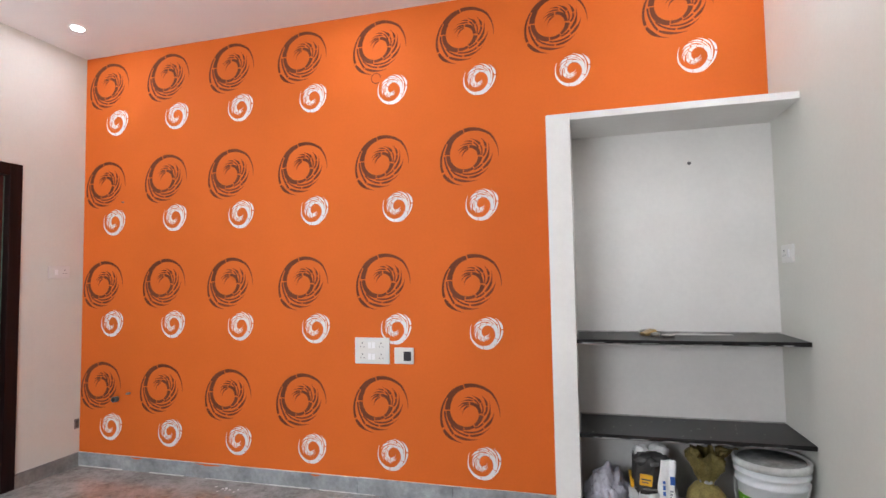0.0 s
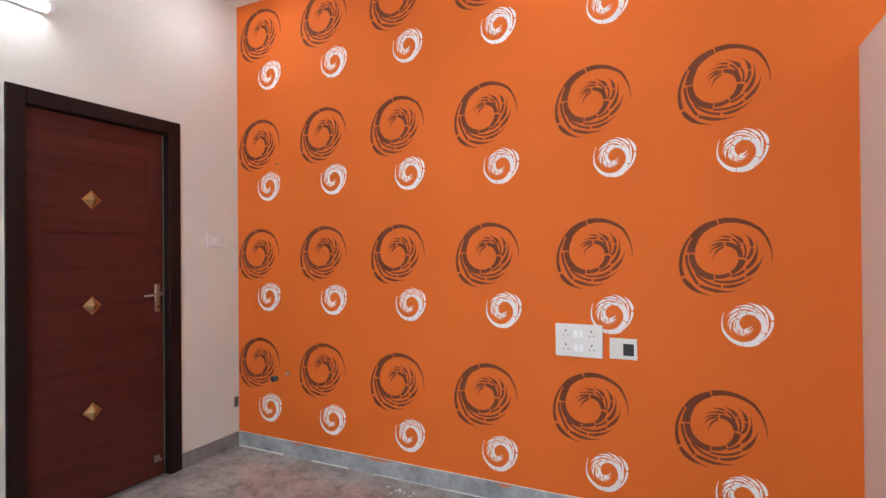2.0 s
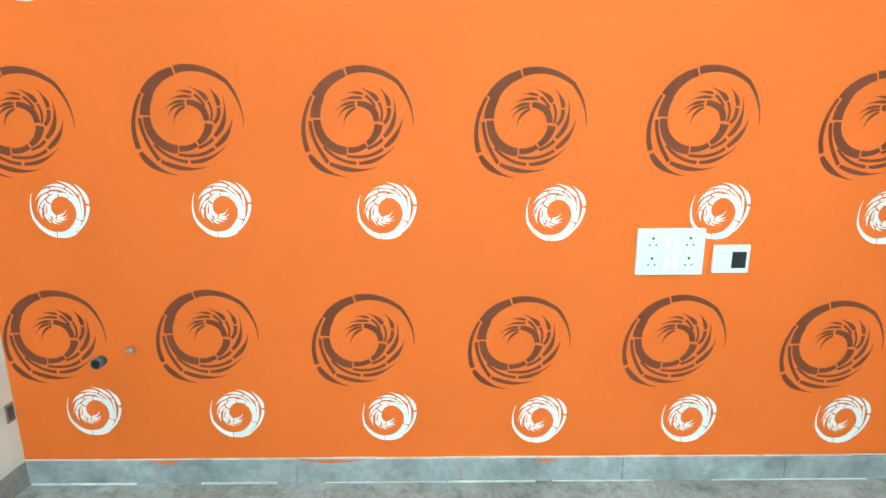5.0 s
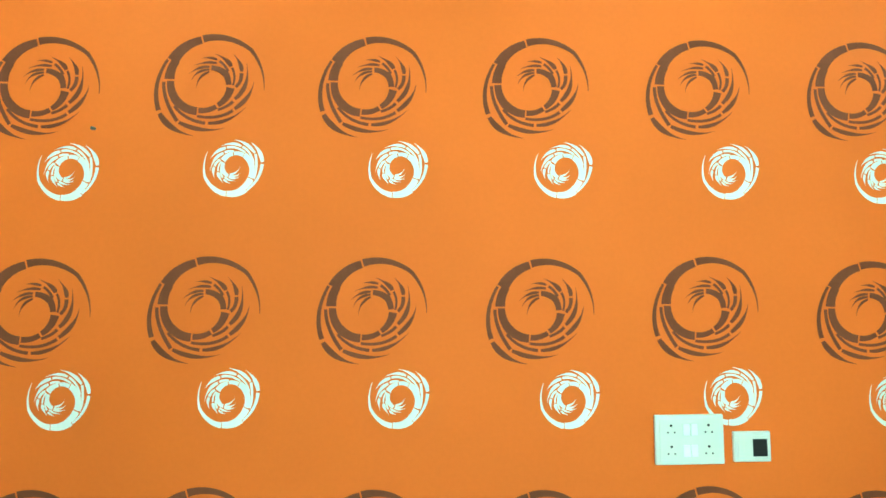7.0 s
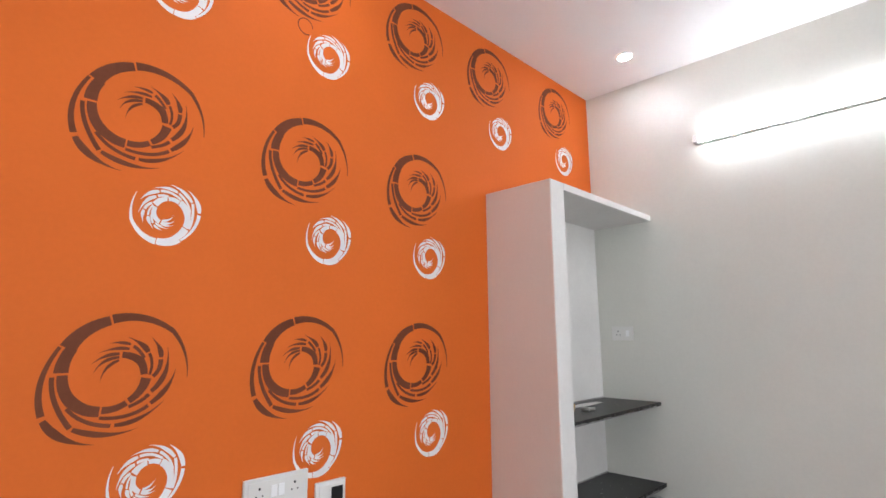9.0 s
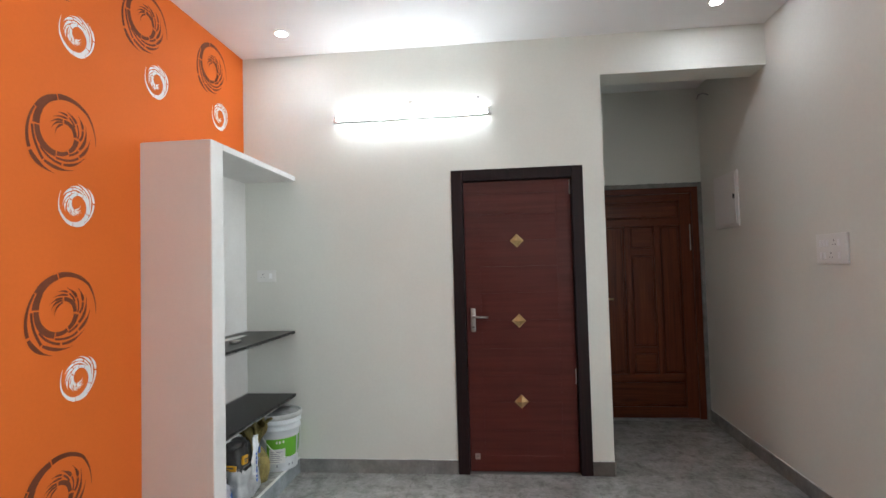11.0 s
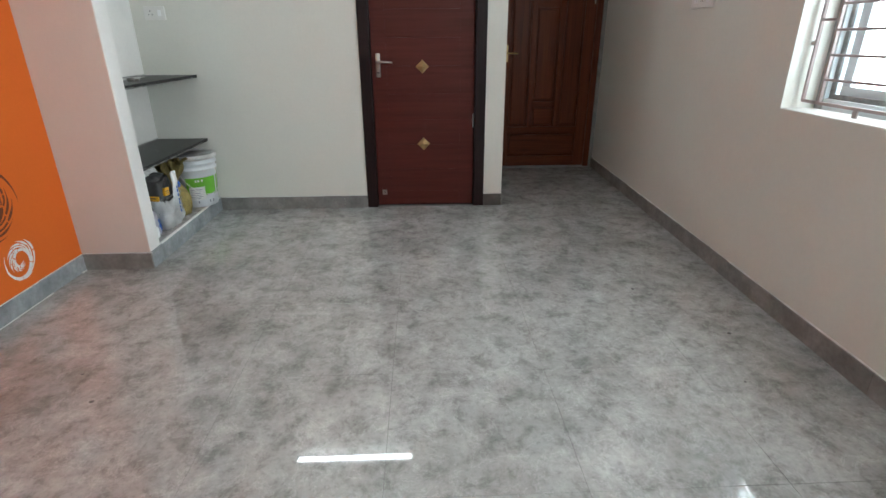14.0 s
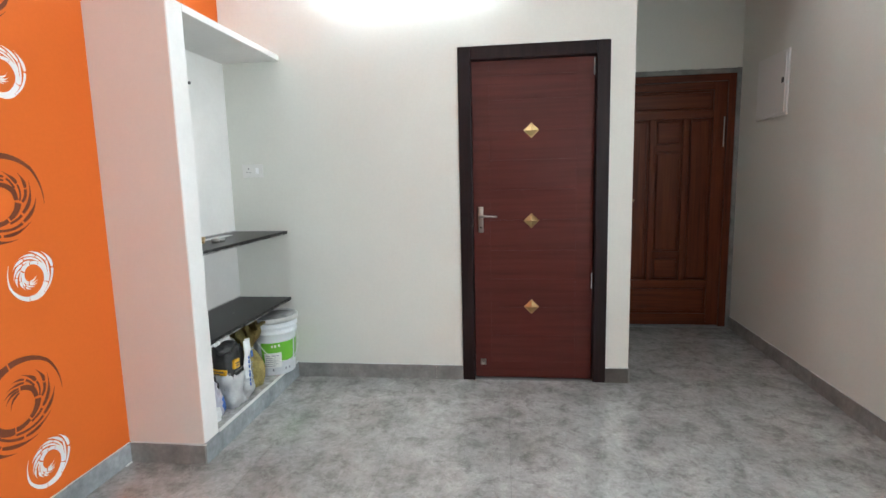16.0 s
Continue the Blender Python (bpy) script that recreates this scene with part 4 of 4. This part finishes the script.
rnd = random.Random(33)
for k in range(9):
    x, y, r = -1.45 + rnd.uniform(-0.13, 0.13), 3.07 + rnd.uniform(-0.05, 0.05), rnd.uniform(0.003, 0.009)
    bm = bmesh.new()
    bmesh.ops.create_icosphere(bm, subdivisions=2, radius=r)
    for v in bm.verts:
        v.co *= 1 + 0.4 * noise.noise(v.co * 120 + Vector((k, 0, 0)))
        v.co.z = max(0, v.co.z * 0.4)
    crumb = part("floor_crumb", bm, M_CAULK)
    crumb.location = (x, y, 0.0)
    tagged(crumb, "small white crumb of filler on the floor", "debris", "crumbs on the floor")


# ---- skirting and floor tiles ----
def skirting(name, x0, y0, x1, y1, nx, ny, first_len=0.6, place=Matrix(), stone=M_SKIRT):
    """Stone strips 95 mm high along a wall's foot; (nx, ny) points into the room."""
    base = tagged(new(name), "grey stone tile skirting", "skirting", kind="structure")
    base.matrix_world = place
    length = math.hypot(x1 - x0, y1 - y0)
    ux, uy = (x1 - x0) / length, (y1 - y0) / length
    s, k = 0.0, 0
    while s < length - 0.005:
        e = min(length, s + (first_len if k == 0 else 0.6))
        a = (x0 + ux * s, y0 + uy * s)
        b = (x0 + ux * (e - 0.002) + nx * 0.012, y0 + uy * (e - 0.002) + ny * 0.012)
        bm = blocks((min(a[0], b[0]), max(a[0], b[0]), min(a[1], b[1]), max(a[1], b[1]), 0.0, 0.094), bevel=0.0015)
        part("skirting_strip", bm, stone, base)
        s, k = e, k + 1
    # a thin uneven line of filler where the stone meets the wall
    rnd = random.Random(int(length * 1000))
    bm = bmesh.new()
    s = 0.0
    while s < length - 0.03:
        e = min(length, s + rnd.uniform(0.1, 0.4))
        d = rnd.uniform(0.003, 0.009)
        a, b = (x0 + ux * s, y0 + uy * s), (x0 + ux * e + nx * d, y0 + uy * e + ny * d)
        block(bm, min(a[0], b[0]), max(a[0], b[0]), min(a[1], b[1]), max(a[1], b[1]), 0.0935, 0.0935 + rnd.uniform(0.002, 0.0045))
        s = e
    part("filler_line", bm, M_CAULK, base, "white filler along the top edge")


skirting("baseboard_north", W0, D1, C0 - 0.002, D1, 0, -1, 0.4, stone=M_SKIRTSHEEN)
skirting("baseboard_niche", C0 - 0.001, D1 - 0.012, C0 - 0.001, CF - 0.008, -1, 0)
skirting("baseboard_west", W0, A1, W0, D1 - 0.012, 1, 0)
skirting("baseboard_west_pier", W0, OPEN1, W0, A0, 1, 0)
skirting("baseboard_west_south", W0, D0 + 0.21, W0, OPEN0, 1, 0)
skirting("baseboard_passage", W0, OPEN1, -4.75, OPEN1, 0, -1)
skirting("baseboard_east", W1, CF - 0.008, W1, B1, -1, 0, 0.35)
skirting("baseboard_jog", W1, B0, W1, JOG, -1, 0, stone=M_SKIRTDARK)
skirting("baseboard_recess", W1, JOG, FAR, JOG, 0, -1)
skirting("baseboard_south", W0, D0, FAR, D0, 0, 1, 0.3, SKEW)

# filler smeared along the foot of the orange wall's skirting and up its corner
rnd = random.Random(17)
x = W0 + 0.02
while x < C0 - 0.05:
    e = min(C0 - 0.02, x + rnd.uniform(0.15, 0.6))
    w = rnd.uniform(0.003, 0.008)
    bead = structure("trim_joint_filler", blocks((x, e, D1 - 0.012 - w, D1 - 0.0118, 0.0, w * 0.8), bevel=0.001), M_CAULK, "thin white filler bead at the skirting's foot", "trim")
    x = e + rnd.uniform(0.0, 0.25)

# orange paint that ran over the skirting's top edge
rnd = random.Random(8)
for k, (x0, x1) in enumerate(((-1.76, -1.54), (-2.3, -2.2), (-0.9, -0.82))):
    bm = bmesh.new()
    n = 16
    lo, hi = [], []
    for i in range(n + 1):
        x = x0 + (x1 - x0) * i / n
        drop = 0.012 * math.sin(math.pi * i / n) * rnd.uniform(0.5, 1.2)
        hi.append(bm.verts.new((x, D1 - 0.0128, 0.0925)))
        lo.append(bm.verts.new((x, D1 - 0.0128, 0.0915 - drop)))
    for i in range(n):
        bm.faces.new((lo[i], lo[i + 1], hi[i + 1], hi[i]))
    part("paint_smear", bm, M_ORANGE, wall_north, "orange paint run over the skirting")

TX, TY, TS = -0.46, 0.78, 0.6


def tile_mesh(w, d):
    bm = blocks((-w / 2, w / 2, -d / 2, d / 2, -0.0014, 0.0), bevel=0.0003)
    me = bpy.data.meshes.new("floor_tile")
    bm.to_mesh(me)
    bm.free()
    me.materials.append(M_TILE)
    return me


shared = {}
regions = [(W0, W1, D0, D1), (W1, FAR + 0.15, D0, JOG), (-4.75, W0, OPEN0, OPEN1)]
for rx0, rx1, ry0, ry1 in regions:
    for i in range(math.floor((rx0 - TX) / TS), math.ceil((rx1 - TX) / TS)):
        for j in range(math.floor((ry0 - TY) / TS), math.ceil((ry1 - TY) / TS)):
            a, b = max(rx0, TX + i * TS), min(rx1, TX + (i + 1) * TS)
            c, d = max(ry0, TY + j * TS), min(ry1, TY + (j + 1) * TS)
            if b - a < 0.01 or d - c < 0.01:
                continue
            key = (round(b - a, 3), round(d - c, 3))
            if key not in shared:
                shared[key] = tile_mesh(b - a - 0.0014, d - c - 0.0014)
            t = new("floor_tile", shared[key])
            t.parent = floor
            t.location = ((a + b) / 2, (c + d) / 2, 0)
